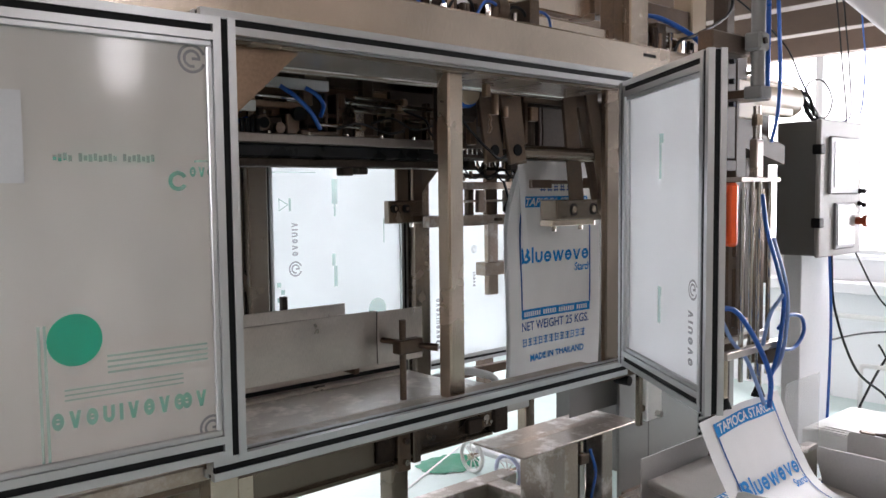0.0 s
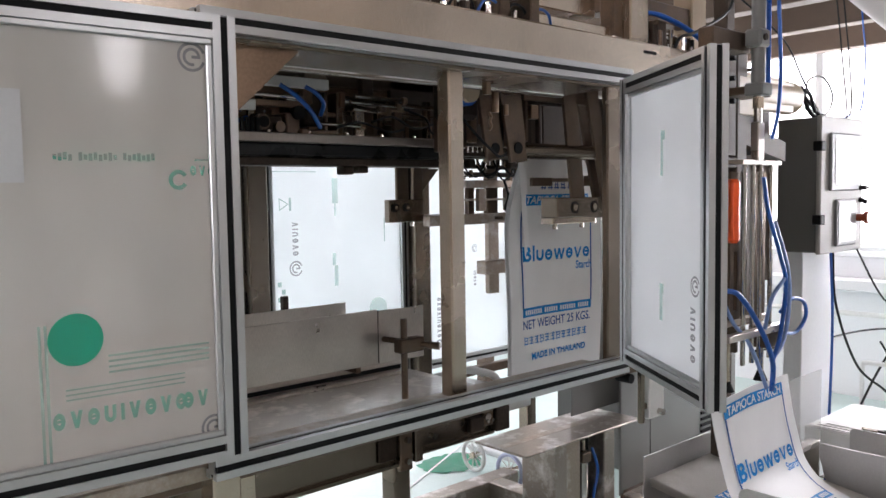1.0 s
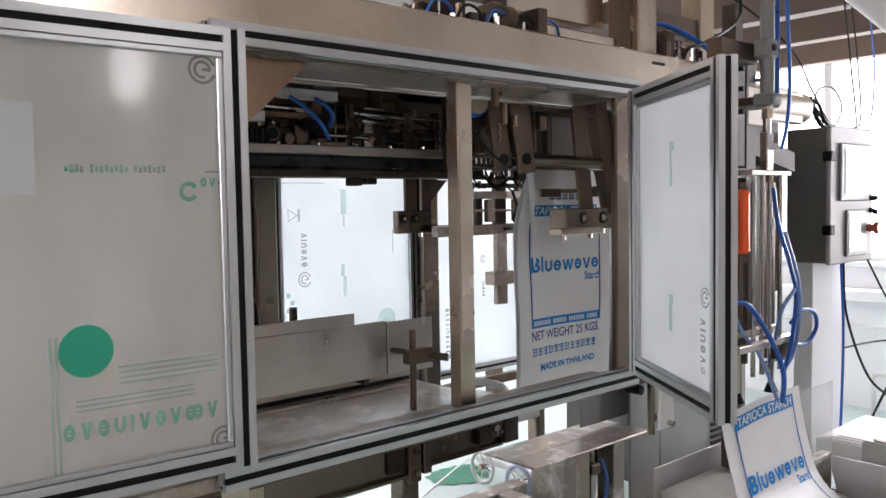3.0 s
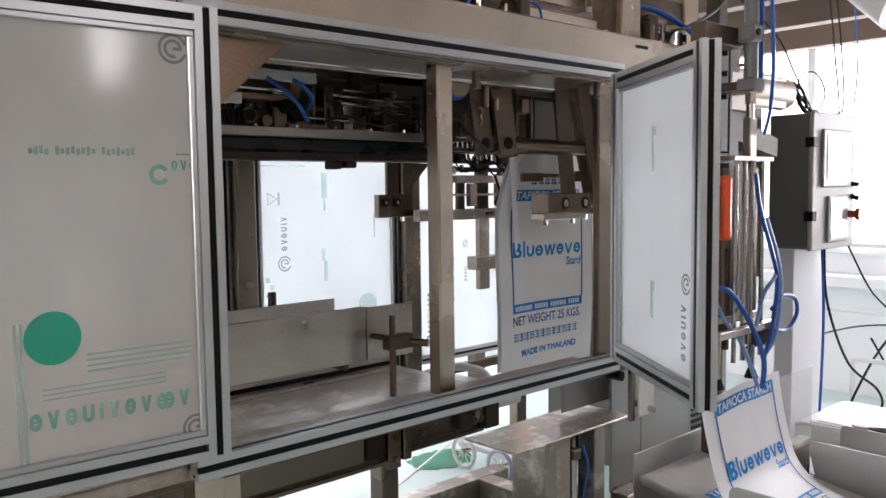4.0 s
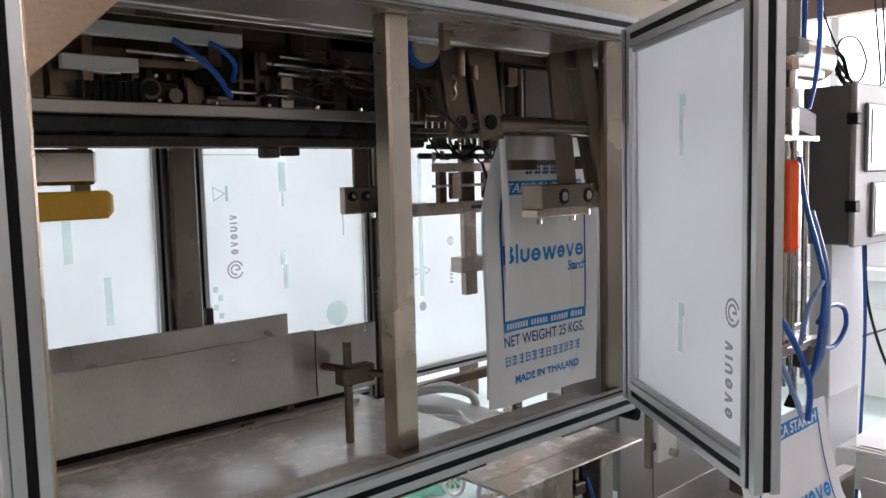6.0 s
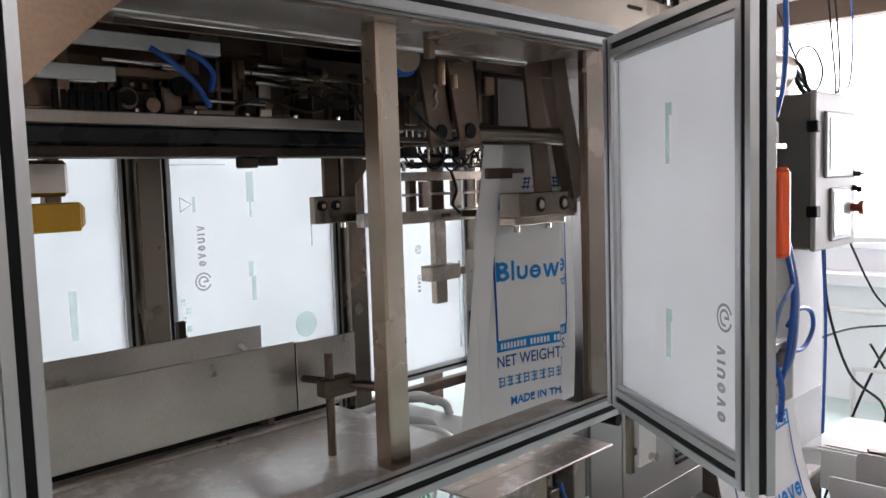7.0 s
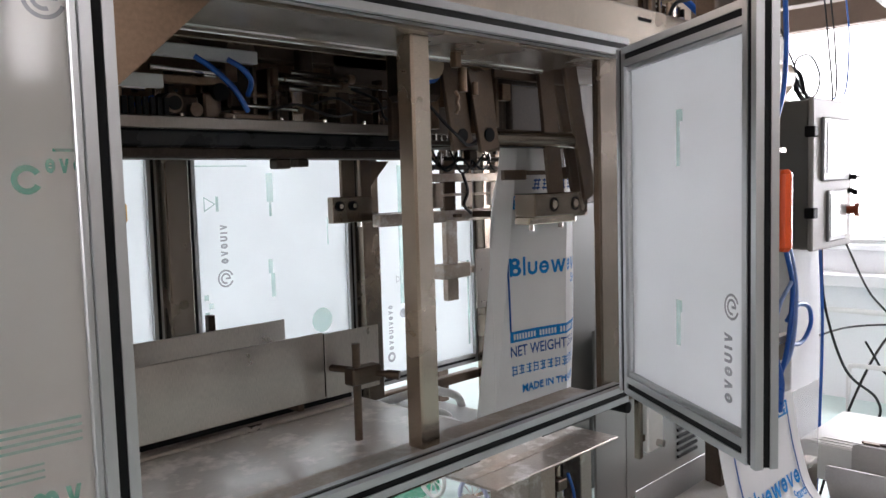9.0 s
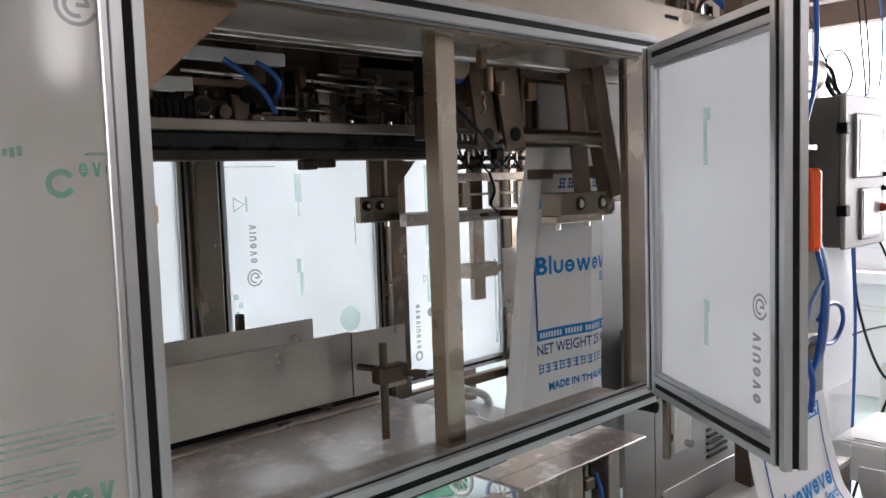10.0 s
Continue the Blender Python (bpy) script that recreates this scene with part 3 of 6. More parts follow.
rear_panel(2.80, 3.55, 0.60, 2.0, [
    ("green_bar", quads([(2.985, 3.01, 0.98, 1.65), (3.47, 3.485, 0.70, 1.15)]), GREEN_P),
    ("brand_word", merge(word_bars(2.90, 0.76, 9, 0.030), ring_bm(2.915, 0.725, 0.025, 0.012)), GREY_P),
    ("brand_mark", merge(swirl(3.19, 1.23, 0.022), word_bars(3.178, 1.02, 5, 0.022)), GREY_P),
    ("mark", merge(ring_bm(3.03, 1.10, 0.025, 0.006, 0, 360, 3), ring_bm(2.97, 1.10, 0.022, 0.006, 0, 360, 3), disc_bm(3.0, 0.93, 0.022)), GREY_P)])


# ---- the doors ----
def door(label, m, width, height, sheet_material, prints, deep=0.016):
    d = thing("machine_door", label, "door", m)
    w = PROFILE
    for x in (w / 2, width - w / 2):
        profile("stile", "z", 0, height, x, w / 2, d)
    for z in (w / 2, height - w / 2):
        profile("rail", "x", w, width - w, w / 2, z, d)
    sheet = part("sheet", box(w - 0.008, width - w + 0.008, deep, deep + 0.005, w - 0.008, height - w + 0.008, 0), sheet_material, d, "milky acrylic sheet")
    for x0, x1, z0, z1 in ((w, width - w, w, w + 0.012), (w, width - w, height - w - 0.012, height - w), (w, w + 0.012, w + 0.012, height - w - 0.012), (width - w - 0.012, width - w, w + 0.012, height - w - 0.012)):
        part("glazing_bead", box(x0, x1, deep - 0.010, deep - 0.0005, z0, z1, 0.002), ALU, d)
    for nm, bm, mat in prints:
        bmesh.ops.transform(bm, matrix=Matrix(((1, 0, 0, 0), (0, 0, 1, deep - 0.0015), (0, 1, 0, 0), (0, 0, 0, 1))), verts=bm.verts)
        tagged(part(nm, bm, mat, sheet), kind="stuff")
    return d


# the closed leaf, slightly ajar, local x from its far end (0) to the free stile (0.86)
LW, LH = 0.86, 0.868
left_m = pose(0.792, 1.483, 1.023, 0, 0, -3.2) @ pose(-LW, 0, 0)
left = door("closed machine door of hazy acrylic with painted reflection streaks and green print in aluminium frame", left_m, LW, LH, PLEXI_LEFT, [
    ("green_disc", disc_bm(0.546, 0.270, 0.047), GREEN),
    ("brand_word", merge(word_bars(0.502, 0.112, 9, 0.033, False), word_bars(0.735, 0.112, 2, 0.033, False)), GREEN_M),
    ("brand_mark", swirl(0.776, 0.785, 0.028), GREY_P),
    ("brand_mark", swirl(0.795, 0.065, 0.026), GREY_P),
    ("faint_mark", merge(ring_bm(0.742, 0.552, 0.019, 0.008, 30, 330), word_bars(0.765, 0.56, 4, 0.020, False), quads([(0.775, 0.81, 0.588, 0.592)])), GREEN_M),
    ("faint_mark", quads([(0.522 + 0.0085 * k, 0.528 + 0.0085 * k, 0.588 - 0.002 * (k % 2), 0.597 + 0.002 * (k % 3)) for k in range(21) if k not in (4, 13)]), GREEN_M),
    ("faint_lines", quads([(0.60, 0.79, 0.232 - 0.010 * k, 0.236 - 0.010 * k) for k in range(4)] + [(0.525, 0.74, 0.180 - 0.009 * k, 0.183 - 0.009 * k) for k in range(3)]
                          + [(0.484, 0.489, 0.03, 0.30), (0.494, 0.499, 0.03, 0.30)]), GREEN_P)])
part("paper_label", box(0.33, 0.476, 0.0145, 0.0152, 0.548, 0.705, 0), LABEL, left, "plain white paper label")

RW, RH = 0.61, 0.852
right_m = pose(2.065, 1.50, 1.019, 0, 0, -125.0)
right = door("open machine door of milky acrylic with grey print in aluminium frame", right_m, RW, RH, PLEXI_DOOR, [
    ("brand_mark", swirl(0.505, 0.285, 0.026), GREY_P),
    ("brand_word", word_bars(0.478, 0.095, 6, 0.030), GREY_P),
    ("faint_mark", quads([(0.284, 0.300, 0.56, 0.68), (0.300, 0.312, 0.655, 0.68), (0.280, 0.300, 0.17, 0.27), (0.293, 0.306, 0.245, 0.27)] + [(0.548 + 0.004 * (k % 2), 0.566 - 0.004 * (k % 3), 0.34 + 0.03 * k, 0.361 + 0.03 * k) for k in range(10)]), GREEN_P)])
grip = part("door_handle", box(RW - 0.048, RW - 0.012, PROFILE + 0.012, PROFILE + 0.040, 0.395, 0.545, 0.008), ORANGE, right, "orange plastic pull handle")
part("handle_foot", box(RW - 0.044, RW - 0.016, PROFILE - 0.001, PROFILE + 0.013, 0.40, 0.418, 0.003), ORANGE, grip)
part("handle_foot", box(RW - 0.044, RW - 0.016, PROFILE - 0.001, PROFILE + 0.013, 0.52, 0.538, 0.003), ORANGE, grip)
for z in (0.06, 0.76):
    part("hinge", merge(rod((-0.004, 0.02, z), (-0.004, 0.02, z + 0.06), 0.007, 12), box(-0.03, -0.004, 0.016, 0.024, z + 0.005, z + 0.055, 0.001)), STEEL_D, right)

# ---- inside the machine ----
conveyor = thing("belt_conveyor", "worn grey belt conveyor bed with painted window reflections", "conveyor")
bed = bmesh.new()
r = 0.015
BZ = 0.86
outline = [(-0.6, BZ), (2.0, BZ)] + [(2.0 + r * math.sin(radians(a)), BZ - r + r * math.cos(radians(a))) for a in range(15, 181, 15)] + [(-0.6, BZ - 2 * r)]
part("belt", prism(outline, 0.55, Matrix.Translation((0, 1.93, 0)), bed), CONVEYOR, conveyor)
part("bed_frame", box(-0.6, 1.96, 1.94, 2.46, 0.80, 0.8295, 0.004), STEEL_D, conveyor)
part("edge_strip", box(-0.6, 1.95, 2.392, 2.42, 0.8605, 0.872, 0.003), PLATE, conveyor, "light strip along the belt's edge")
part("leg", box(1.0, 1.06, 1.95, 2.01, 0.0, 0.80, 0.004), STEEL, conveyor)
part("leg", box(-0.4, -0.34, 1.95, 2.01, 0.0, 0.80, 0.004), STEEL, conveyor)

guide = thing("guide_plate", "brushed stainless guide plate standing along the belt", "guide plate", group="guide plates")
part("plate", box(0.40, 1.668, 2.20, 2.206, 0.966, 1.152, 0.002), GUIDE, guide)
part("end_plate", box(1.6695, 1.868, 2.196, 2.2, 0.966, 1.148, 0.002), GUIDE, guide)
part("rear_rail", box(-0.6, 1.96, 2.44, 2.478, 0.8605, 0.962, 0.003), GUIDE, guide)
part("rail_slot", box(-0.6, 1.955, 2.4365, 2.4395, 0.873, 0.888, 0.0005), BLACK, guide)
part("seam_strip", box(1.655, 1.685, 2.207, 2.211, 0.968, 1.146, 0.001), DARK, guide)
part("foot", box(0.9, 0.925, 2.207, 2.45, 0.945, 0.97, 0.002), STEEL_D, guide)
part("foot", box(1.58, 1.60, 2.207, 2.45, 0.945, 0.97, 0.002), STEEL_D, guide)
clamp = thing("rod_clamp", "steel upright rod with a cross clamp beside the guide plate", "clamp")
part("upright_rod", rod((1.70, 2.10, 0.86), (1.70, 2.10, 1.128), 0.0115, 16), STEEL_D, clamp)
part("cross_rod", rod((1.685, 2.205, 1.05), (1.775, 2.06, 1.035), 0.010, 14), STEEL_D, clamp)
part("clamp_block", box(1.672, 1.775, 2.08, 2.122, 1.015, 1.062, 0.004), STEEL_D, clamp)
part("knob", rod((1.775, 2.06, 1.035), (1.795, 2.03, 1.032), 0.013, 12), STEEL_D, clamp)

rear_guide = thing("guide_plate", "brushed stainless guide plate at the belt's far side", "guide plate", group="guide plates")
part("plate", box(0.40, 1.918, 2.74, 2.746, 0.90, 1.103, 0.002), GUIDE, rear_guide)
part("peg", box(1.633, 1.658, 2.752, 2.775, 0.90, 1.152, 0.002), DARK, rear_guide)
part("foot", box(0.7, 1.9, 2.746, 2.80, 0.80, 0.90, 0.002), STEEL_D, rear_guide)
part("leg", box(1.2, 1.26, 2.746, 2.80, 0.0, 0.80, 0.003), STEEL_D, rear_guide)

# closing belt unit that hangs above the bed
sealer = thing("closing_belt_unit", "hanging bag closing unit with black belt, steel flange and cylinders", "machine unit")
part("flange", box(0.2, 2.085, 2.195, 2.33, 1.703, 1.733, 0.003), FLANGE, sealer)
part("belt", box(0.2, 2.09, 2.20, 2.325, 1.661, 1.702, 0.006), BELT, sealer, "black drive belt")
part("lower_guide", box(0.2, 2.08, 2.203, 2.32, 1.634, 1.660, 0.004), DARK, sealer)
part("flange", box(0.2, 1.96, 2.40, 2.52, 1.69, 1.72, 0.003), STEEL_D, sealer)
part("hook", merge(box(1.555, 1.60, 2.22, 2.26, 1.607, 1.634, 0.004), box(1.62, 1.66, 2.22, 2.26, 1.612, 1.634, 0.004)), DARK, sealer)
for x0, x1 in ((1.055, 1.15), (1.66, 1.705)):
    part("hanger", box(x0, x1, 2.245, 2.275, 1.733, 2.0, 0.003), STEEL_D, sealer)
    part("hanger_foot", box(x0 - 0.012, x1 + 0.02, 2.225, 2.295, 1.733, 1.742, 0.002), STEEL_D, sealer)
part("cable_duct", box(0.3, 1.495, 2.20, 2.225, 1.873, 1.905, 0.002), WHITE_PIPE, sealer, "pale grey cable duct")
part("cable_duct", box(1.07, 1.235, 2.202, 2.222, 1.797, 1.829, 0.002), WHITE_PIPE, sealer, "pale grey cable duct")
for k in range(9):
    part("comb_tooth", box(1.10 + 0.017 * k, 1.111 + 0.017 * k, 2.205, 2.213, 1.735, 1.775, 0), BLACK, sealer)
# The brown here stands in for light mirrored behind the unit.
part("backing", box(0.2, 1.98, 2.46, 2.48, 1.72, 1.985, 0.002), BRONZE, sealer)
part("motor_block", box(1.285, 1.345, 2.235, 2.30, 1.733, 1.79, 0.008), DARK, sealer)
part("pulley", rod((1.325, 2.216, 1.752), (1.325, 2.234, 1.752), 0.017, 20), STEEL_D, sealer)
part("gear_block", box(1.36, 1.41, 2.24, 2.31, 1.733, 1.80, 0.005), STEEL_D, sealer)
part("gearbox", box(1.43, 1.50, 2.24, 2.33, 1.76, 1.872, 0.008), DARK, sealer)
part("gearbox_cheek", box(1.50, 1.512, 2.235, 2.32, 1.74, 1.872, 0.002), STEEL_D, sealer)
part("gearbox_cheek", box(1.545, 1.557, 2.235, 2.32, 1.74, 1.872, 0.002), STEEL_D, sealer)
part("collar", rod((1.40, 2.225, 1.80), (1.40, 2.25, 1.80), 0.022, 18), BLACK, sealer)
part("plate_foot", box(1.40, 1.535, 2.215, 2.26, 1.733, 1.748, 0.003), STEEL_D, sealer)
part("air_cylinder", rod((1.57, 2.25, 1.852), (1.72, 2.25, 1.842), 0.016, 18), STEEL_P, sealer)
part("air_cylinder", rod((1.57, 2.30, 1.80), (1.70, 2.30, 1.795), 0.013, 18), STEEL_P, sealer)
part("cylinder_head", box(1.715, 1.745, 2.225, 2.275, 1.82, 1.868, 0.004), STEEL_D, sealer)
part("bracket", box(1.612, 1.648, 2.222, 2.23, 1.733, 1.82, 0.002), STEEL, sealer)
part("bracket", box(1.575, 1.60, 2.222, 2.23, 1.733, 1.80, 0.002), DARK, sealer)
part("copper_block", box(1.79, 1.86, 2.26, 2.32, 1.80, 1.85, 0.004), CREAM, sealer)
part("side_bar", box(1.76, 1.92, 2.25, 2.27, 1.778, 1.792, 0.002), STEEL_D, sealer)
part("drive_motor", rod((1.83, 2.36, 1.78), (1.98, 2.36, 1.78), 0.045, 20), DARK, sealer)
bolts([(1.0 + 0.143 * k, 2.22, 1.733) for k in range(7)], (0, 0, 1), 0.007, sealer, 0.009)
random.seed(3)
for k in range(16):
    x = 0.95 + 0.062 * k + random.uniform(-0.01, 0.01)
    w, h, y = random.uniform(0.018, 0.05), random.uniform(0.04, 0.16), random.uniform(2.33, 2.42)
    part("bracket", box(x, x + w, y, y + 0.02, 1.72, 1.72 + h, 0.003), random.choice((BRONZE, STEEL_D, DARK, BRONZE)), sealer)
for k in range(7):
    x = 1.12 + 0.12 * k
    part("spacer", rod((x, 2.24, 1.80 + 0.02 * (k % 3)), (x + 0.09, 2.25, 1.80 + 0.02 * (k % 3)), 0.006 + 0.002 * (k % 2), 12), BRONZE if k % 2 else STEEL_P, sealer)
random.seed(17)
for k in range(30):
    x, y = 0.98 + 0.036 * k + random.uniform(-0.01, 0.01), random.uniform(2.215, 2.30)
    z, w, h = random.uniform(1.735, 1.83), random.uniform(0.012, 0.035), random.uniform(0.02, 0.07)
    mount = part("fitting_block", box(x, x + w, y, y + random.uniform(0.012, 0.03), 1.733 if k % 3 else z, z + h, 0.002), random.choice((BRONZE, DARK, STEEL_D, BRONZE, STEEL_M)), sealer)
    if k % 2:
        part("bolt_head", rod((x + w / 2, y - 0.007, z + h * 0.7), (x + w / 2, y + 0.001, z + h * 0.7), 0.005, 8), STEEL_P, mount)
for k, (xa, xb, z, y, rr) in enumerate(((1.60, 1.80, 1.862, 2.21, 0.008), (1.58, 1.77, 1.842, 2.205, 0.006), (1.22, 1.40, 1.85, 2.24, 0.007), (1.76, 1.97, 1.845, 2.22, 0.009), (1.78, 1.98, 1.815, 2.23, 0.006), (1.45, 1.62, 1.768, 2.208, 0.006))):
    part("tie_rod", rod((xa, y, z), (xb, y, z - 0.004), rr, 12), STEEL_P, sealer)
    part("rod_end", rod((xb, y, z - 0.004), (xb + 0.016, y, z - 0.004), rr * 1.7, 10), BRONZE, sealer)
for pts in ([(1.66, 2.2, 1.78), (1.74, 2.19, 1.80), (1.84, 2.19, 1.765), (1.95, 2.2, 1.79)], [(1.52, 2.2, 1.755), (1.6, 2.185, 1.775), (1.72, 2.19, 1.75), (1.80, 2.2, 1.76)], [(1.80, 2.2, 1.83), (1.88, 2.18, 1.80), (1.92, 2.19, 1.75), (2.02, 2.2, 1.74)]):
    part("wire", pipe(pts, 0.004, 6), CABLE, sealer)
part("front_bar", box(0.6, 1.43, 2.235, 2.25, 1.815, 1.835, 0.002), BRONZE, sealer)
part("rear_bar", box(1.15, 1.95, 2.31, 2.325, 1.845, 1.868, 0.002), BRONZE, sealer)
part("bearing", rod((1.265, 2.214, 1.765), (1.265, 2.236, 1.765), 0.024, 20), STEEL_D, sealer)
part("bearing_ring", rod((1.265, 2.208, 1.765), (1.265, 2.214, 1.765), 0.017, 16), BLACK, sealer)
part("bearing_seat", box(1.235, 1.30, 2.236, 2.26, 1.733, 1.79, 0.008), DARK, sealer)
part("cylinder_end", box(1.555, 1.575, 2.225, 2.275, 1.825, 1.875, 0.003), BRONZE, sealer)
part("clear_tube", rod((1.60, 2.222, 1.822), (1.70, 2.222, 1.818), 0.008, 12), STEEL_P, sealer)
hoses = thing("air_hose", "bright blue pneumatic hose looping into the closing unit", "hose", group="blue air hoses")
part("hose", pipe([(1.31, 2.19, 1.876), (1.352, 2.178, 1.848), (1.405, 2.172, 1.802), (1.452, 2.19, 1.752)], 0.0072), HOSE, hoses)
hose2 = thing("air_hose", "bright blue pneumatic hose looping into the closing unit", "hose", group="blue air hoses")
part("hose", pipe([(1.40, 2.19, 1.876), (1.432, 2.182, 1.858), (1.462, 2.185, 1.828), (1.474, 2.22, 1.795)], 0.007), HOSE, hose2)
hose3 = thing("air_hose", "bright blue pneumatic hose lying by the duct", "hose", group="blue air hoses")
part("hose", pipe([(1.20, 2.285, 1.762), (1.26, 2.27, 1.785), (1.32, 2.28, 1.77), (1.34, 2.30, 1.755)], 0.007), HOSE, hose3)

# safety switch hanging inside
switch = thing("safety_switch", "grey switch block with a yellow plastic foot", "switch")
part("mount", box(1.20, 1.24, 2.56, 2.60, 1.53, 1.99, 0.004), STEEL_D, switch)
part("body", box(1.08, 1.245, 2.52, 2.60, 1.55, 1.64, 0.010), SHEET, switch)
part("yellow_foot", box(1.05, 1.262, 2.50, 2.56, 1.463, 1.535, 0.004), YELLOW, switch)
part("yellow_foot", box(1.20, 1.292, 2.541, 2.60, 1.466, 1.533, 0.012), YELLOW, switch)

# bag gripper arms
arms = thing("bag_gripper", "dark stainless bag gripper with swinging arms and clamp block", "gripper")


def arm(x0, z0, x1, z1, y, w, nm="arm", depth=0.014, mat=None):
    d = Vector((x1 - x0, 0, z1 - z0)).normalized()
    n = Vector((-d.z, 0, d.x)) * (w / 2)
    e = d * (w / 2)
    p, q = Vector((x0, 0, z0)) - e, Vector((x1, 0, z1)) + e
    pts = [p + n, p - n, q - n, q + n]
    bm = prism([(v.x, v.z) for v in pts], depth, Matrix.Translation((0, y, 0)))
    bmesh.ops.bevel(bm, geom=bm.edges[:], offset=0.002, segments=1, affect="EDGES")
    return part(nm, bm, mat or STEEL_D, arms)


arm(1.925, 1.93, 1.966, 1.69, 1.93, 0.082)
arm(2.005, 1.95, 2.062, 1.688, 1.915, 0.082)
arm(2.075, 1.98, 2.118, 1.67, 1.945, 0.05)
arm(2.352, 1.95, 2.405, 1.53, 1.93, 0.075)
arm(2.45, 1.98, 2.565, 1.53, 1.915, 0.066)
arm(2.46, 1.98, 2.58, 1.53, 1.975, 0.05)
part("shaft", rod((2.08, 1.945, 1.683), (2.54, 1.945, 1.683), 0.028, 24), STEEL_M, arms, "polished round cross shaft")
part("pivot_pin", rod((1.968, 1.926, 1.687), (1.968, 1.94, 1.687), 0.019, 18), BLACK, arms)
part("pivot_pin", rod((2.063, 1.911, 1.690), (2.063, 1.93, 1.690), 0.020, 18), BLACK, arms)
part("clamp_block", box(2.256, 2.49, 1.905, 1.985, 1.446, 1.518, 0.003), STEEL_M, arms)
part("clamp_block", box(2.492, 2.575, 1.93, 1.985, 1.438, 1.516, 0.003), STEEL_M, arms)
for x in (2.352, 2.466):
    part("bush", merge(ring_bm(0, 0, 0.022, 0.006)), BLACK, arms).matrix_basis = Matrix.Translation((x, 1.9035, 1.482)) @ pose(0, 0, 0, 90)
    part("bush_pin", rod((x, 1.900, 1.482), (x, 1.91, 1.482), 0.013, 16), STEEL, arms)
part("clamp_jaw", box(2.26, 2.50, 1.93, 1.99, 1.422, 1.447, 0.003), STEEL, arms)
bolts([(2.287, 1.945, 1.422), (2.44, 1.945, 1.424), (2.52, 1.95, 1.438)], (0, 0, -1), 0.009, arms, 0.018)
part("hanger_beam", box(1.90, 2.62, 1.90, 2.0, 1.965, 2.0, 0.004), STEEL_D, arms)
part("hub", rod((1.97, 1.86, 1.90), (1.97, 1.93, 1.90), 0.032, 20), STEEL_D, arms)
part("motor", box(1.80, 1.92, 1.95, 2.06, 1.78, 1.99, 0.015), DARK, arms)
part("valve", rod((1.93, 1.89, 1.865), (1.93, 1.89, 1.80), 0.012, 12), BRONZE, arms)
part("lamp_pin", rod((1.985, 1.895, 1.83), (1.985, 1.895, 1.795), 0.009, 10), BRONZE, arms)
part("top_clip", box(2.247, 2.36, 2.015, 2.03, 1.561, 1.592, 0.002), STEEL_D, arms)
part("top_clip", box(2.361, 2.565, 2.015, 2.027, 1.576, 1.590, 0.002), STEEL_D, arms)
part("clip_arm", box(2.54, 2.565, 1.985, 2.015, 1.56, 1.60, 0.002), STEEL_D, arms)
part("side_link", box(2.185, 2.20, 1.99, 2.02, 1.72, 1.98, 0.002), STEEL_D, arms)
part("back_frame", merge(box(2.15, 2.56, 2.03, 2.05, 1.86, 1.885, 0.003), box(2.24, 2.262, 2.03, 2.05, 1.70, 1.885, 0.003), box(2.30, 2.315, 2.03, 2.05, 1.70, 1.885, 0.003), box(2.2, 2.5, 2.05, 2.06, 1.90, 2.0, 0.003)), DARK, arms)
# Two added dark sheets hide bright gaps and stand in for shade.
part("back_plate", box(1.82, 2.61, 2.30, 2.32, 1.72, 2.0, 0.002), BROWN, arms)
part("shade_sheet", box(2.612, 2.95, 2.28, 2.29, 1.70, 2.0, 0.002), BROWN, arms)

part("blue_motor", rod((1.845, 1.93, 1.87), (1.845, 2.0, 1.87), 0.05, 20), HOSE, arms, "dark blue motor body")
part("motor_flange", rod((1.845, 1.915, 1.87), (1.845, 1.93, 1.87), 0.04, 20), CREAM, arms)
part("hub_cap", rod((2.0, 1.87, 1.90), (2.0, 1.905, 1.90), 0.04, 22), BRONZE, arms)
part("spring", pipe([(1.90, 1.89, 1.80), (1.905, 1.885, 1.785), (1.895, 1.88, 1.77), (1.905, 1.885, 1.755), (1.90, 1.89, 1.74)], 0.005), BRONZE, arms)
for k in range(5):
    part("pin", rod((1.86 + 0.022 * k, 1.95, 1.672), (1.86 + 0.022 * k, 1.95, 1.690), 0.004, 8), STEEL_P, arms)
part("pin_bar", box(1.82, 2.0, 1.94, 1.97, 1.660, 1.672, 0.002), DARK, arms)
part("roof_stud", box(1.575, 1.60, 1.70, 1.72, 1.83, 1.862, 0.002), BRONZE, arms)
part("roof_stud", box(1.70, 1.72, 1.70, 1.72, 1.825, 1.862, 0.002), BRONZE, arms)
random.seed(31)
for k in range(12):
    x, y, z = 1.80 + 0.026 * k, random.uniform(1.99, 2.12), random.uniform(1.66, 1.80)
    part("fitting_block", box(x, x + random.uniform(0.014, 0.03), y, y + 0.02, z, 1.98, 0.002), random.choice((BRONZE, DARK, STEEL_D)), arms)
part("cable", pipe([(1.82, 1.93, 1.78), (1.86, 1.90, 1.72), (1.92, 1.90, 1.68), (1.98, 1.92, 1.66), (2.06, 1.95, 1.68)], 0.005, 6), CABLE, arms)
part("link_plate", box(2.10, 2.115, 1.955, 2.02, 1.70, 1.98, 0.002), BRONZE, arms)
part("stop_block", box(2.20, 2.24, 1.975, 2.0, 1.80, 1.85, 0.003), BRONZE, arms)
part("cross_plate", box(2.14, 2.56, 1.955, 1.965, 1.86, 1.965, 0.003), STEEL_D, arms)

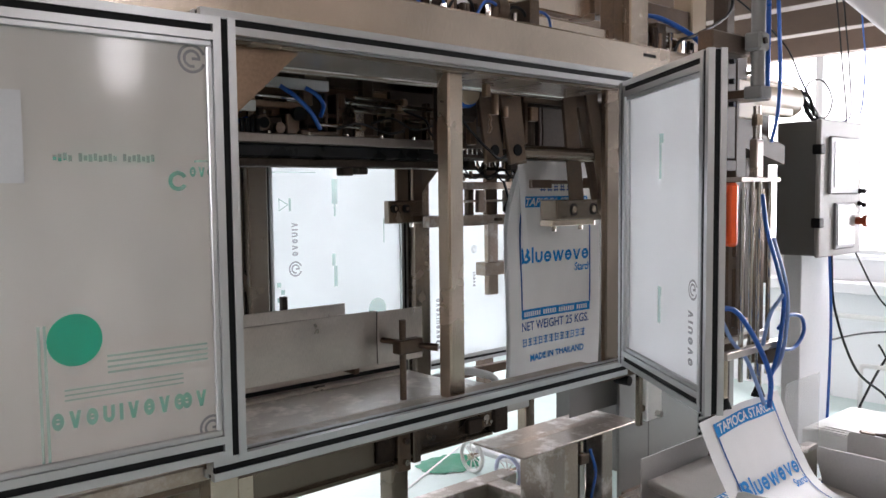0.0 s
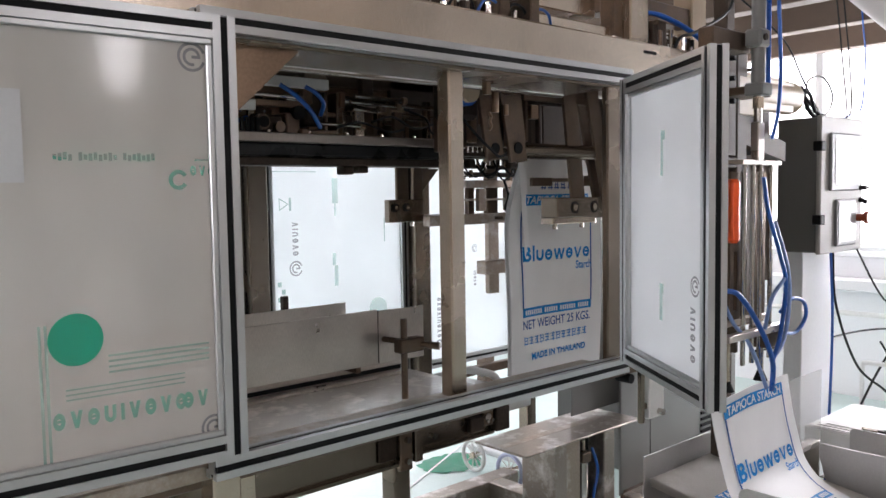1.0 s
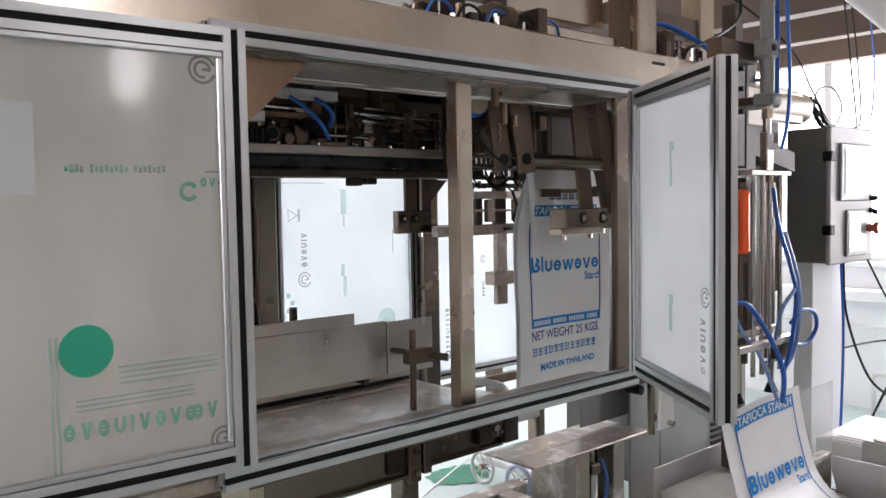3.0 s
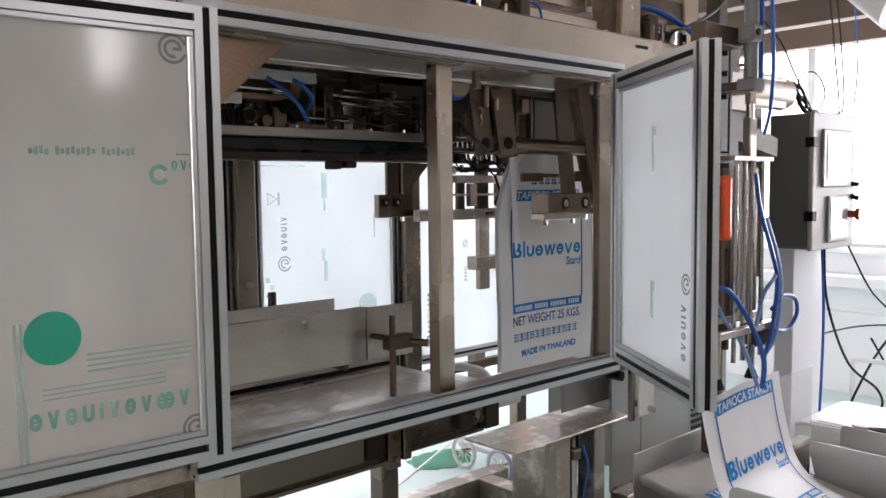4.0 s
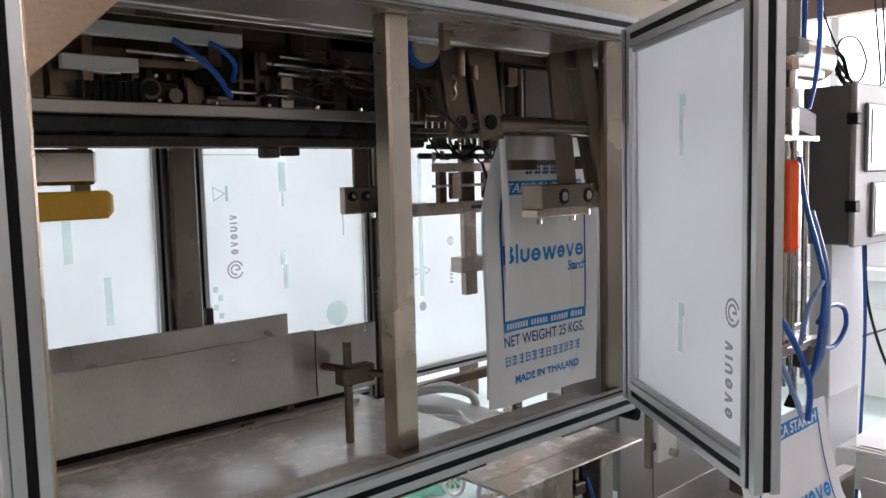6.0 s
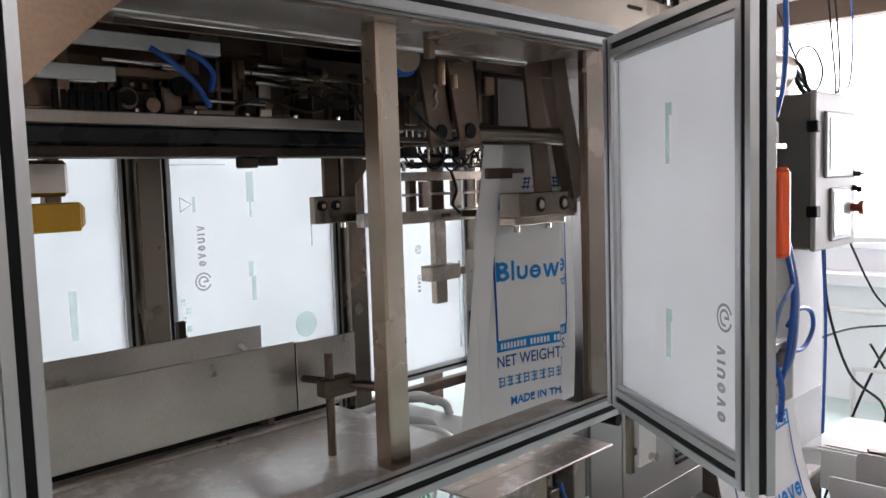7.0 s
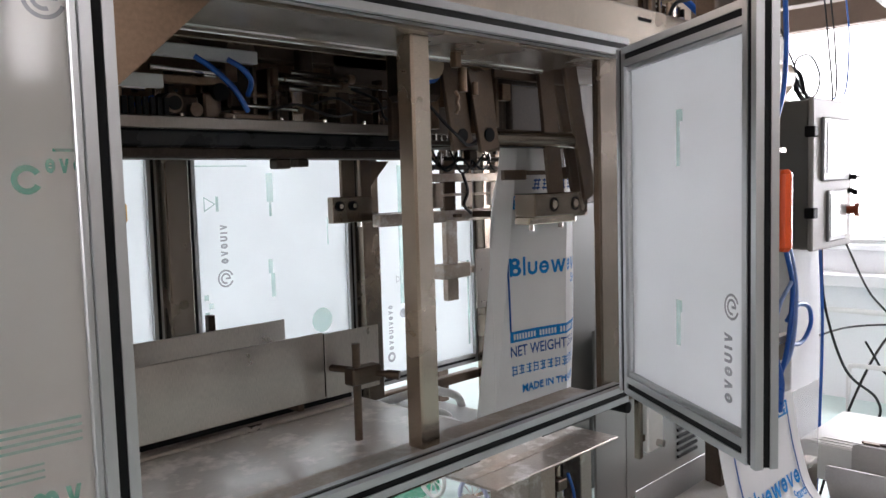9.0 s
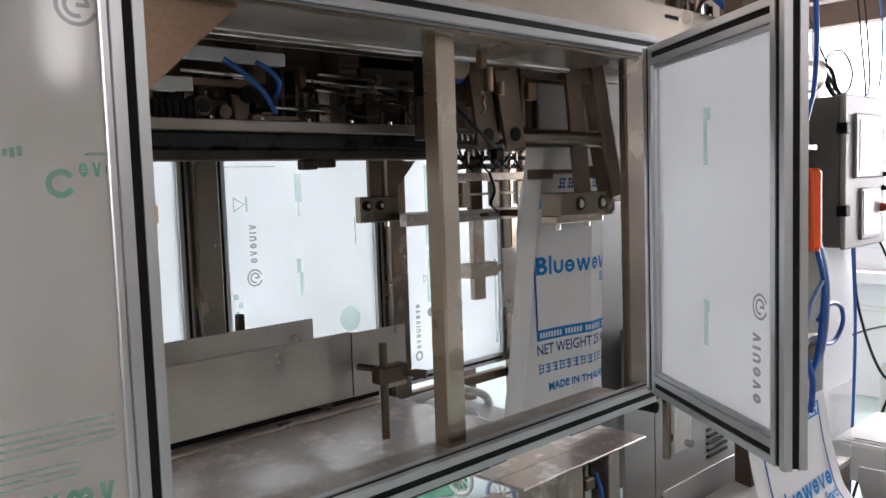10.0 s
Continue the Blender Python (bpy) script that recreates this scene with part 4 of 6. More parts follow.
# filling and clamping gear behind the bag
gear = thing("bag_clamp_frame", "powder-dusted steel crossbars and slide rod of the bag clamp", "clamp frame")
part("crossbar", box(2.74, 3.30, 2.88, 2.92, 1.563, 1.60, 0.003), DUSTY, gear)
part("crossbar", box(2.50, 3.30, 2.88, 2.93, 1.386, 1.437, 0.003), DUSTY, gear)
part("slide_rod", box(2.885, 2.955, 2.875, 2.91, 1.035, 1.40, 0.004), DUSTY, gear)
part("slide_block", box(2.845, 3.02, 2.86, 2.93, 1.135, 1.20, 0.004), DUSTY, gear)
part("upright", box(2.76, 2.80, 2.89, 2.92, 1.43, 1.57, 0.003), STEEL_D, gear)
part("upright", box(2.89, 2.965, 2.89, 2.92, 1.43, 1.99, 0.003), STEEL_D, gear)
part("upright", box(3.05, 3.075, 2.89, 2.92, 1.40, 1.99, 0.003), STEEL_D, gear)
part("upright", box(3.24, 3.30, 2.89, 2.93, 1.0, 1.99, 0.003), STEEL_D, gear)
part("press_plate", box(3.045, 3.20, 2.85, 2.858, 0.985, 1.255, 0.002), SHEET, gear)
part("shield_plate", box(3.06, 3.80, 2.50, 2.51, 0.45, 1.45, 0.003), CABINET_SIDE, gear, "grey shield plate")
# Added dark plate in place of the shade above the shield.
part("shade_plate", box(3.06, 3.80, 2.50, 2.51, 1.452, 1.98, 0.003), BROWN, gear, "dark added plate standing in for shade")
part("shield_foot", box(3.06, 3.12, 2.51, 2.88, 1.40, 1.43, 0.003), STEEL_D, gear)
part("press_arm", box(3.02, 3.08, 2.858, 2.90, 1.15, 1.18, 0.003), DUSTY, gear)
part("cross_tube", rod((2.66, 2.9, 1.63), (3.3, 2.9, 1.625), 0.012, 12), DARK, gear)
part("cross_tube", rod((2.66, 2.85, 1.665), (3.3, 2.85, 1.66), 0.010, 12), DARK, gear)
part("filler_body", box(2.62, 3.35, 2.50, 2.85, 1.70, 1.99, 0.01), DARK, gear)
part("valve_block", box(2.68, 2.73, 2.80, 2.86, 1.655, 1.70, 0.008), DARK, gear)
part("valve_block", box(2.96, 3.02, 2.80, 2.86, 1.655, 1.70, 0.008), DARK, gear)
part("cable", pipe([(2.75, 2.84, 1.68), (2.82, 2.82, 1.62), (2.93, 2.82, 1.66), (3.0, 2.82, 1.62), (3.1, 2.84, 1.68)], 0.006), CABLE, gear)
part("cable", pipe([(2.98, 2.86, 1.60), (3.0, 2.85, 1.52), (2.985, 2.86, 1.46), (3.03, 2.86, 1.42)], 0.007), CABLE, gear)
random.seed(23)
for k in range(14):
    x, z = 2.64 + 0.045 * k, random.uniform(1.60, 1.69)
    part("nozzle", rod((x, 2.84, z), (x, 2.84, z + random.uniform(0.03, 0.07)), random.uniform(0.006, 0.014), 10), random.choice((DARK, STEEL_D, STEEL_P, BRONZE)), gear)
for k in range(5):
    x = 2.66 + 0.11 * k
    part("cable", pipe([(x, 2.84, 1.70), (x + 0.03, 2.81, 1.63 - 0.012 * (k % 3)), (x + 0.09, 2.81, 1.62), (x + 0.14, 2.83, 1.69)], 0.0045, 6), CABLE, gear)
part("guide_bar", box(2.70, 3.24, 2.86, 2.875, 1.50, 1.512, 0.002), DUSTY, gear)
for x in (2.80, 2.99, 3.16):
    part("clamp_pad", box(x, x + 0.05, 2.855, 2.885, 1.45, 1.56, 0.004), DUSTY, gear)
part("base_bar", box(2.93, 2.97, 2.86, 3.21, 1.405, 1.42, 0.002), STEEL_D, gear)
bracket = thing("clamp_bracket", "stainless bracket plate with two bolts on a post", "bracket")
part("bracket_plate", box(2.372, 2.584, 3.02, 3.06, 1.405, 1.513, 0.004), STEEL_M, bracket)
for x in (2.405, 2.475):
    part("bush", rod((x, 3.012, 1.475), (x, 3.02, 1.475), 0.020, 14), BLACK, bracket)
    part("bush_pin", rod((x, 3.006, 1.475), (x, 3.013, 1.475), 0.010, 10), STEEL, bracket)
part("hanger", box(2.43, 2.50, 3.03, 3.05, 1.513, 1.98, 0.003), STEEL_D, bracket)
part("hanger", box(2.53, 2.59, 3.03, 3.05, 1.40, 1.98, 0.003), STEEL_D, bracket)
part("knee", prism([(2.59, 1.66), (2.72, 1.66), (2.59, 1.53)], 0.01, Matrix.Translation((0, 3.06, 0))), STEEL_D, bracket)
part("tie_bar", box(2.584, 2.74, 2.93, 3.04, 1.402, 1.437, 0.003), STEEL_D, bracket)
part("top_beam", box(2.40, 2.80, 3.03, 3.20, 1.96, 1.99, 0.003), STEEL_D, bracket)
bolts([(2.515, 3.03, 1.405)], (0, 0, -1), 0.010, bracket, 0.02)

# ---- bags ----
BAG_W, BAG_Z0, BAG_Z1 = 0.56, 0.815, 1.70


def bag_prints():
    """All print of one bag in its flat plane: u to the right, z up; as (name, bmesh, material)."""
    edge_l, edge_r = [], []
    n = 22
    for k in range(n):
        a, b = 1.088 + (1.487 - 1.088) * k / n, 1.088 + (1.487 - 1.088) * (k + 1) / n
        edge_l.append((0.069, 0.0775, a, b))
        edge_r.append((0.4845, 0.493, a, b))
    marks, x = [], 0.080
    for kind, w, h in (("stack", 0.052, 0.060), ("bar", 0.0135, 0.062), ("cup", 0.041, 0.044), ("ring", 0.043, 0.044), ("zigzag", 0.066, 0.044), ("ring", 0.041, 0.044),
                       ("chevron", 0.047, 0.044), ("ring", 0.043, 0.044)):
        bm = plain_shape(kind, w, h, 0.0108)
        bmesh.ops.translate(bm, vec=(x, 1.268, 0), verts=bm.verts)
        marks.append(bm)
        x += w + 0.0075
    name_bars = []
    for k in range(12):
        q, c = 0.072 + k * 0.0335, k % 3
        name_bars += [(q, q + 0.026, 0.969, 0.9725), (q + 0.003, q + 0.023, 0.9585, 0.962), (q, q + 0.026, 0.945, 0.9485),
                      (q + 0.004 + 0.006 * c, q + 0.0075 + 0.006 * c, 0.9415, 0.976), (q + 0.021 - 0.004 * c, q + 0.0245 - 0.004 * c, 0.9485, 0.969)]
    title = []
    for k in range(5):
        q = 0.16 + k * 0.046
        title += [(q, q + 0.036, 1.553, 1.558), (q + 0.004, q + 0.032, 1.566, 1.570), (q, q + 0.036, 1.578, 1.583), (q + 0.008, q + 0.013, 1.549, 1.586), (q + 0.024, q + 0.029, 1.549, 1.586)]
    white = [(0.085 + k * 0.0135, 0.094 + k * 0.0135, 1.060, 1.079) for k in range(29) if k not in (8, 15, 23)]
    return [
        ("blue_band", quads([(0.068, 0.494, 1.487, 1.530)]), BLUE_INK, 0.0), ("blue_band", quads([(0.070, 0.492, 1.052, 1.088)]), BLUE_INK, 0.0),
        ("border", quads(edge_l), BLUE_DARK, 0.0), ("border", quads(edge_r), BLUE_DARK, 0.0), ("brand_shape", merge(*marks), BLUE_INK, 0.0),
        ("company_line", quads(name_bars), BLUE_INK, 0.0), ("title_line", quads(title), BLUE_DARK, 0.0), ("band_line", quads(white), WHITE_INK, 0.0012),
        ("lettering", fitted(text_bm("TAPIOCA STARCH", 0.03, 0.1, 0.0006), 0.088, 0.478, 1.493, 1.524), WHITE_INK, 0.0012),
        ("lettering", fitted(text_bm("Starch", 0.03, 0.0, 0.0006), 0.395, 0.49, 1.222, 1.256), BLUE_INK, 0.0),
        ("lettering", fitted(text_bm("NET WEIGHT 25 KGS.", 0.03, 0.0, 0.0003), 0.070, 0.486, 1.004, 1.040), BLUE_DARK, 0.0),
        ("lettering", fitted(text_bm("MADE IN THAILAND", 0.03, 0.0, 0.0008), 0.118, 0.462, 0.878, 0.908), BLUE_INK, 0.0)]


def cut_strip(bm, u0, u1):
    """Keeps what lies between u0 and u1 (in x)."""
    for place, normal in ((u0, (-1, 0, 0)), (u1, (1, 0, 0))):
        bmesh.ops.bisect_plane(bm, geom=bm.verts[:] + bm.edges[:] + bm.faces[:], plane_co=(place, 0, 0), plane_no=normal, clear_outer=True)
    return bm


def sheet_grid(u0, u1, z0, z1, nu, nz):
    bm = bmesh.new()
    g = [[bm.verts.new((u0 + (u1 - u0) * i / nu, z0 + (z1 - z0) * j / nz, 0)) for j in range(nz + 1)] for i in range(nu + 1)]
    for i in range(nu):
        for j in range(nz):
            bm.faces.new((g[i][j], g[i + 1][j], g[i + 1][j + 1], g[i][j + 1]))
    return bm


def thicken(bm, t):
    geo = bmesh.ops.extrude_face_region(bm, geom=bm.faces[:])
    for v in [v for v in geo["geom"] if isinstance(v, bmesh.types.BMVert)]:
        v.co.y += t
    return bm


def hang(bm, u_pivot, lift=0.0, gather=0.42, lean=0.0):
    """Stands the flat sheet up, narrows its gathered neck and gives it soft creases."""
    for v in bm.verts:
        u, z, h = v.co.x, v.co.y, v.co.z
        neck = max(0.0, z - 1.40) / 0.30
        x = u + (0.30 - u) * gather * neck ** 1.7 + lean * (z - BAG_Z0)
        crease = 0.006 * math.sin(9 * u + 5 * z) + 0.004 * noise.noise((u * 7, z * 5, 1.3)) + 0.008 * neck * math.sin(26 * u)
        v.co = (x - u_pivot, crease - lift - h, z + 0.012 * noise.noise((u * 3, 7.7, 0.2)) * (z < 0.9))
    return bm


def subdivided(bm, step):
    """Cuts large flat print into small faces, so that it follows the sheet."""
    for axis in (0, 1):
        lo, hi = min(v.co[axis] for v in bm.verts), max(v.co[axis] for v in bm.verts)
        k = int(lo / step) + 1
        while k * step < hi:
            co, no = [0, 0, 0], [0, 0, 0]
            co[axis], no[axis] = k * step, 1
            bmesh.ops.bisect_plane(bm, geom=bm.verts[:] + bm.edges[:] + bm.faces[:], plane_co=co, plane_no=no)
            k += 1
    return bm


def hanging_bag():
    bag = thing("starch_bag", "white woven starch bag with blue print hanging in the gripper", "bag", pose(2.262, 2.15, 0))
    strips = {}
    cuts = [("front_left_panel", 0.0, 0.33), ("front_middle_panel", 0.33, 0.42), ("front_right_panel", 0.42, BAG_W)]
    for name, a, b in cuts:
        bm = thicken(hang(sheet_grid(a, b, BAG_Z0, BAG_Z1, 10, 40), a), 0.0015)
        ob = smooth(part(name, bm, SACK, bag), 60)
        ob.matrix_basis = Matrix.Translation((a, 0, 0))
        strips[name] = ob
        for nm, pr, mat, h in bag_prints():
            pr = cut_strip(pr, a, b)
            if len(pr.faces) == 0:
                pr.free()
                continue
            tagged(part(nm, hang(subdivided(pr, 0.025), a, 0.0015 + h), mat, ob), kind="stuff")
    gus = smooth(part("side_gusset", thicken(hang(sheet_grid(-0.056, 0.004, BAG_Z0 - 0.01, BAG_Z1, 6, 40), 0.0, 0.0, 0.0, 0.11), 0.0015), SACK, bag), 60)
    strips["side_gusset"] = gus
    back = smooth(part("back_panel", thicken(hang(sheet_grid(0.012, BAG_W - 0.01, BAG_Z0 + 0.01, BAG_Z1, 12, 30), 0.0), 0.0015), SACK, bag), 60)
    back.matrix_basis = Matrix.Translation((0, 0.03, 0))
    strips["back_panel"] = back
    return bag, strips


bag_one, bag_parts = hanging_bag()


def draped(points_l, points_r, bm, drop=0.0):
    """Lays a flat sheet (u to the right, z up) over the surface between two guide lines; 0 along them is the bag's mouth."""
    def along(points, s):
        k = max(0, min(len(points) - 2, int(s)))
        f = s - k
        p = [Vector(q) for q in points]
        p0, p1, p2, p3 = p[max(k - 1, 0)], p[k], p[k + 1], p[min(k + 2, len(p) - 1)]
        return 0.5 * (2 * p1 + (p2 - p0) * f + (2 * p0 - 5 * p1 + 4 * p2 - p3) * f * f + (3 * p1 - p0 - 3 * p2 + p3) * f ** 3)
    n = len(points_l) - 1

    def place(u, z):
        s = (BAG_Z1 - 0.14 - z) / (BAG_Z1 - 0.14 - BAG_Z0) * n
        s = max(0.0, min(n - 1e-4, s))
        a, b = along(points_l, s), along(points_r, s)
        w = u / BAG_W
        p = a.lerp(b, w)
        p.z += 0.010 * math.sin(math.pi * w) + 0.006 * noise.noise((u * 6, z * 6, 4.2))
        return p
    for v in bm.verts:
        u, z, h = v.co.x, v.co.y, v.co.z + drop
        p = place(u, z)
        nrm = (place(u + 0.004, z) - place(u - 0.004, z)).cross(place(u, z + 0.004) - place(u, z - 0.004))
        v.co = p + nrm.normalized() * h if nrm.length > 0 else p
    return bm


PICK_BASE = Vector((2.85, 1.45, 0.75))
PICK_L = [(2.52, 1.455, 0.80), (2.54, 1.447, 0.692), (2.56, 1.432, 0.582), (2.575, 1.402, 0.474), (2.57, 1.325, 0.420), (2.54, 1.22, 0.402), (2.51, 1.11, 0.383), (2.48, 1.0, 0.374)]
PICK_R = [(3.09, 1.455, 0.82), (3.11, 1.447, 0.708), (3.13, 1.432, 0.596), (3.14, 1.402, 0.486), (3.12, 1.325, 0.424), (3.08, 1.22, 0.402), (3.05, 1.11, 0.383), (3.03, 1.0, 0.374)]


def picked_bag():
    bag = thing("starch_bag", "white woven starch bag with blue print lifted by suction cups", "bag", Matrix.Translation(PICK_BASE))
    back = Matrix.Translation(-PICK_BASE)

    def local(bm):
        bmesh.ops.transform(bm, matrix=back, verts=bm.verts)
        return bm
    body = local(draped(PICK_L, PICK_R, sheet_grid(0, BAG_W, BAG_Z0, BAG_Z1 - 0.14, 28, 60)))
    sheet = smooth(part("sheet", thicken(body, 0.003), SACK, bag), 60)
    for nm, pr, mat, h in bag_prints():
        if nm == "title_line":
            continue
        tagged(part(nm, local(draped(PICK_L, PICK_R, subdivided(pr, 0.02), 0.0035 + h)), mat, sheet), kind="stuff")
    return bag


bag_two = picked_bag()

# ---- suction head beside the door ----
lifter = thing("lift_cylinder", "grey pneumatic lift cylinder on a stainless column", "cylinder")
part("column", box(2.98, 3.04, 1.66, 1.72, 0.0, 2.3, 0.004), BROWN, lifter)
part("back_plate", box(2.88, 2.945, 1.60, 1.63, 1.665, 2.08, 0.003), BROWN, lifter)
part("barrel", rod((2.86, 1.47, 1.92), (2.86, 1.47, 2.42), 0.025, 24), CABINET_SIDE, lifter)
part("barrel_foot", box(2.822, 2.90, 1.435, 1.505, 1.875, 1.92, 0.005), CABINET_SIDE, lifter)
part("barrel_arm", box(2.60, 2.86, 1.50, 1.56, 2.03, 2.10, 0.004), STEEL_D, lifter)
part("trunnion", box(2.81, 2.885, 1.437, 1.50, 2.045, 2.11, 0.008), CABINET_SIDE, lifter)
part("trunnion_pin", rod((2.84, 1.43, 2.078), (2.84, 1.437, 2.078), 0.012, 14), DARK, lifter)
part("barrel_bracket", box(2.86, 3.04, 1.51, 1.66, 1.885, 1.915, 0.004), STEEL_D, lifter)
part("magnet_rail", rod((2.915, 1.46, 1.92), (2.915, 1.46, 2.4), 0.009, 10), HOSE, lifter)
bolts([(2.90, 1.60, 1.955), (2.90, 1.60, 1.87), (2.90, 1.60, 2.03)], (0, -1, 0), 0.010, lifter, 0.02, BLACK)

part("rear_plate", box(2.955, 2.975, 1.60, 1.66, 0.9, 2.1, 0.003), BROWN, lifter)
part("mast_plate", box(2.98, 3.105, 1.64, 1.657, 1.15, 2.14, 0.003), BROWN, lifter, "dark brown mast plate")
part("slide_strip", box(3.107, 3.142, 1.668, 1.68, 1.862, 2.105, 0.002), CREAM, lifter, "cream strip with bolts")
part("slide_plate", box(3.144, 3.60, 1.682, 1.69, 1.868, 2.0, 0.003), CREAM, lifter, "cream painted plate")
part("slide_tab", box(3.144, 3.19, 1.684, 1.69, 2.03, 2.10, 0.002), STEEL_D, lifter)
for z in (1.915, 2.012):
    bolt = part("bolt", rod((3.125, 1.60, z), (3.125, 1.668, z), 0.008, 10), STEEL_D, lifter)
    part("bolt_head", rod((3.125, 1.588, z), (3.125, 1.60, z), 0.014, 6), BLACK, bolt)
bolts([(3.125, 1.668, 1.885), (3.125, 1.668, 1.945), (3.125, 1.668, 2.05), (3.125, 1.668, 2.085)], (0, -1, 0), 0.005, lifter, 0.003, BLACK)
part("mast_sheet", box(3.06, 3.24, 1.745, 1.755, 1.0, 1.76, 0.003), BRONZE, lifter, "brown sheet behind the slotted plates")
part("cable", pipe([(3.15, 1.66, 2.10), (3.20, 1.66, 2.06), (3.23, 1.665, 2.02), (3.25, 1.67, 1.98)], 0.004, 6), CABLE, lifter)
part("brace", box(2.70, 2.955, 1.60, 1.63, 1.62, 1.66, 0.003), BROWN, lifter)
part("rail_block", box(2.985, 3.15, 1.63, 1.66, 1.83, 1.98, 0.004), CREAM, lifter)


def slotted(x, y, w, z0, z1):
    bm = bmesh.new()
    s = w * 0.16
    mid = (z0 + z1) / 2
    cells = [(-w / 2, -s, z0, z1), (s, w / 2, z0, z1), (-s, s, z0, z0 + 0.03), (-s, s, mid - 0.02, mid + 0.02), (-s, s, z1 - 0.03, z1)]
    for a, b, c, d in cells:
        box(x + a, x + b, y, y + 0.01, c, d, 0, bm)
    return bm


part("guide_plate", slotted(3.015, 1.725, 0.16, 1.0, 1.68), BROWN, lifter)
part("guide_plate", slotted(3.185, 1.725, 0.165, 1.0, 1.68), BROWN, lifter)
part("guide_plate", slotted(3.345, 1.725, 0.145, 1.0, 1.68), BROWN, lifter)
part("guide_foot", box(2.935, 3.42, 1.72, 1.78, 0.96, 1.0, 0.003), BRONZE, lifter)
head = thing("suction_head", "stainless suction lifting head with guide rods and slotted plates", "suction head", pose(2.86, 1.47, 1.2))


def hp(name, bm, mat, label=""):
    bmesh.ops.transform(bm, matrix=Matrix.Translation((-2.86, -1.47, -1.2)), verts=bm.verts)
    return part(name, bm, mat, head, label)


hp("piston_rod", rod((2.86, 1.47, 1.77), (2.86, 1.47, 1.90), 0.014, 14), STEEL_P)
hp("coupling", rod((2.86, 1.47, 1.83), (2.86, 1.47, 1.87), 0.021, 6), STEEL)
hp("clevis", box(2.835, 2.885, 1.455, 1.485, 1.64, 1.78, 0.004), SHEET)
hp("yoke", box(2.70, 2.99, 1.44, 1.50, 1.625, 1.642, 0.002), SHEET)
for x in (2.765, 2.83, 2.885, 2.965):
    hp("guide_rod", rod((x, 1.47, 0.90), (x, 1.47, 1.63), 0.0085, 12), STEEL_P)
hp("slotted_plate", slotted(2.735, 1.485, 0.075, 1.07, 1.60), STEEL_D)
hp("slotted_plate", slotted(2.92, 1.485, 0.075, 1.07, 1.60), STEEL_D)
hp("lower_yoke", box(2.58, 3.0, 1.42, 1.45, 1.01, 1.035, 0.002), SHEET)
hp("lower_yoke", box(2.60, 3.0, 1.49, 1.52, 1.045, 1.065, 0.002), SHEET)
hp("lower_block", box(2.88, 3.0, 1.43, 1.51, 0.95, 1.03, 0.004), STEEL_D)
for x in (2.655, 2.90):
    hp("cup_stem", rod((x, 1.47, 0.86), (x, 1.47, 1.02), 0.011, 12), STEEL)
    hp("suction_cup", rod((x, 1.47, 0.825), (x, 1.47, 0.86), 0.026, 18, None, 0.012), BLACK, "black rubber suction cup")
hp("hose", pipe([(2.60, 1.46, 1.19), (2.66, 1.43, 1.17), (2.76, 1.41, 1.06), (2.85, 1.40, 0.92), (2.87, 1.41, 0.80)], 0.0095, 10), HOSE, "thick blue air hose")
hp("hose", pipe([(2.60, 1.47, 1.18), (2.66, 1.45, 1.07), (2.75, 1.44, 0.99), (2.82, 1.43, 0.88), (2.85, 1.42, 0.81)], 0.0075, 10), HOSE_PALE, "pale blue air hose")
hp("hose", pipe([(2.83, 1.43, 1.58), (2.85, 1.42, 1.45), (2.92, 1.41, 1.30), (2.97, 1.41, 1.18), (2.93, 1.41, 1.0), (2.89, 1.42, 0.9)], 0.008, 10), HOSE, "blue air hose")
hp("hose", pipe([(2.90, 1.42, 1.42), (2.98, 1.41, 1.25), (3.0, 1.41, 1.12), (2.96, 1.41, 0.98), (2.90, 1.43, 0.90)], 0.0075, 10), HOSE_PALE, "pale blue air hose")
hp("hose", pipe([(2.95, 1.42, 1.08), (3.04, 1.42, 1.12), (3.14, 1.42, 1.10), (3.16, 1.42, 1.04), (3.08, 1.42, 0.99), (2.96, 1.42, 1.0)], 0.0075, 10), HOSE, "looped blue air hose")
hp("hose", pipe([(2.83, 1.42, 1.03), (2.86, 1.41, 1.14), (2.95, 1.41, 1.2), (3.0, 1.42, 1.22)], 0.007, 10), HOSE_PALE)
upper_hose = thing("air_hose", "bright blue pneumatic hose down the lift cylinder", "hose", group="blue air hoses")
part("hose", pipe([(2.895, 1.42, 2.35), (2.90, 1.41, 2.1), (2.91, 1.41, 1.95), (2.915, 1.42, 1.82), (2.91, 1.44, 1.72)], 0.0065, 10), HOSE, upper_hose)
part("hose", pipe([(2.91, 1.43, 2.35), (2.915, 1.42, 2.1), (2.925, 1.42, 1.95), (2.93, 1.43, 1.82), (2.92, 1.445, 1.72)], 0.005, 10), HOSE, upper_hose)

tank = thing("air_tank", "cream painted round air tank on the machine's side", "tank")
smooth(part("end_cap", rod((3.67, 1.74, 1.942), (3.69, 1.74, 1.942), 0.062, 28, None, 0.045), CREAM, tank))
smooth(part("shell", rod((3.12, 1.74, 1.942), (3.67, 1.74, 1.942), 0.072, 28), CREAM, tank))
part("valve", rod((3.69, 1.74, 1.93), (3.76, 1.74, 1.92), 0.025, 14), CABINET_SIDE, tank)
part("bracket", box(3.10, 3.14, 1.68, 1.80, 1.86, 2.02, 0.004), STEEL_D, tank)
part("bracket", box(3.02, 3.12, 1.70, 1.74, 1.90, 1.96, 0.004), STEEL_D, tank)
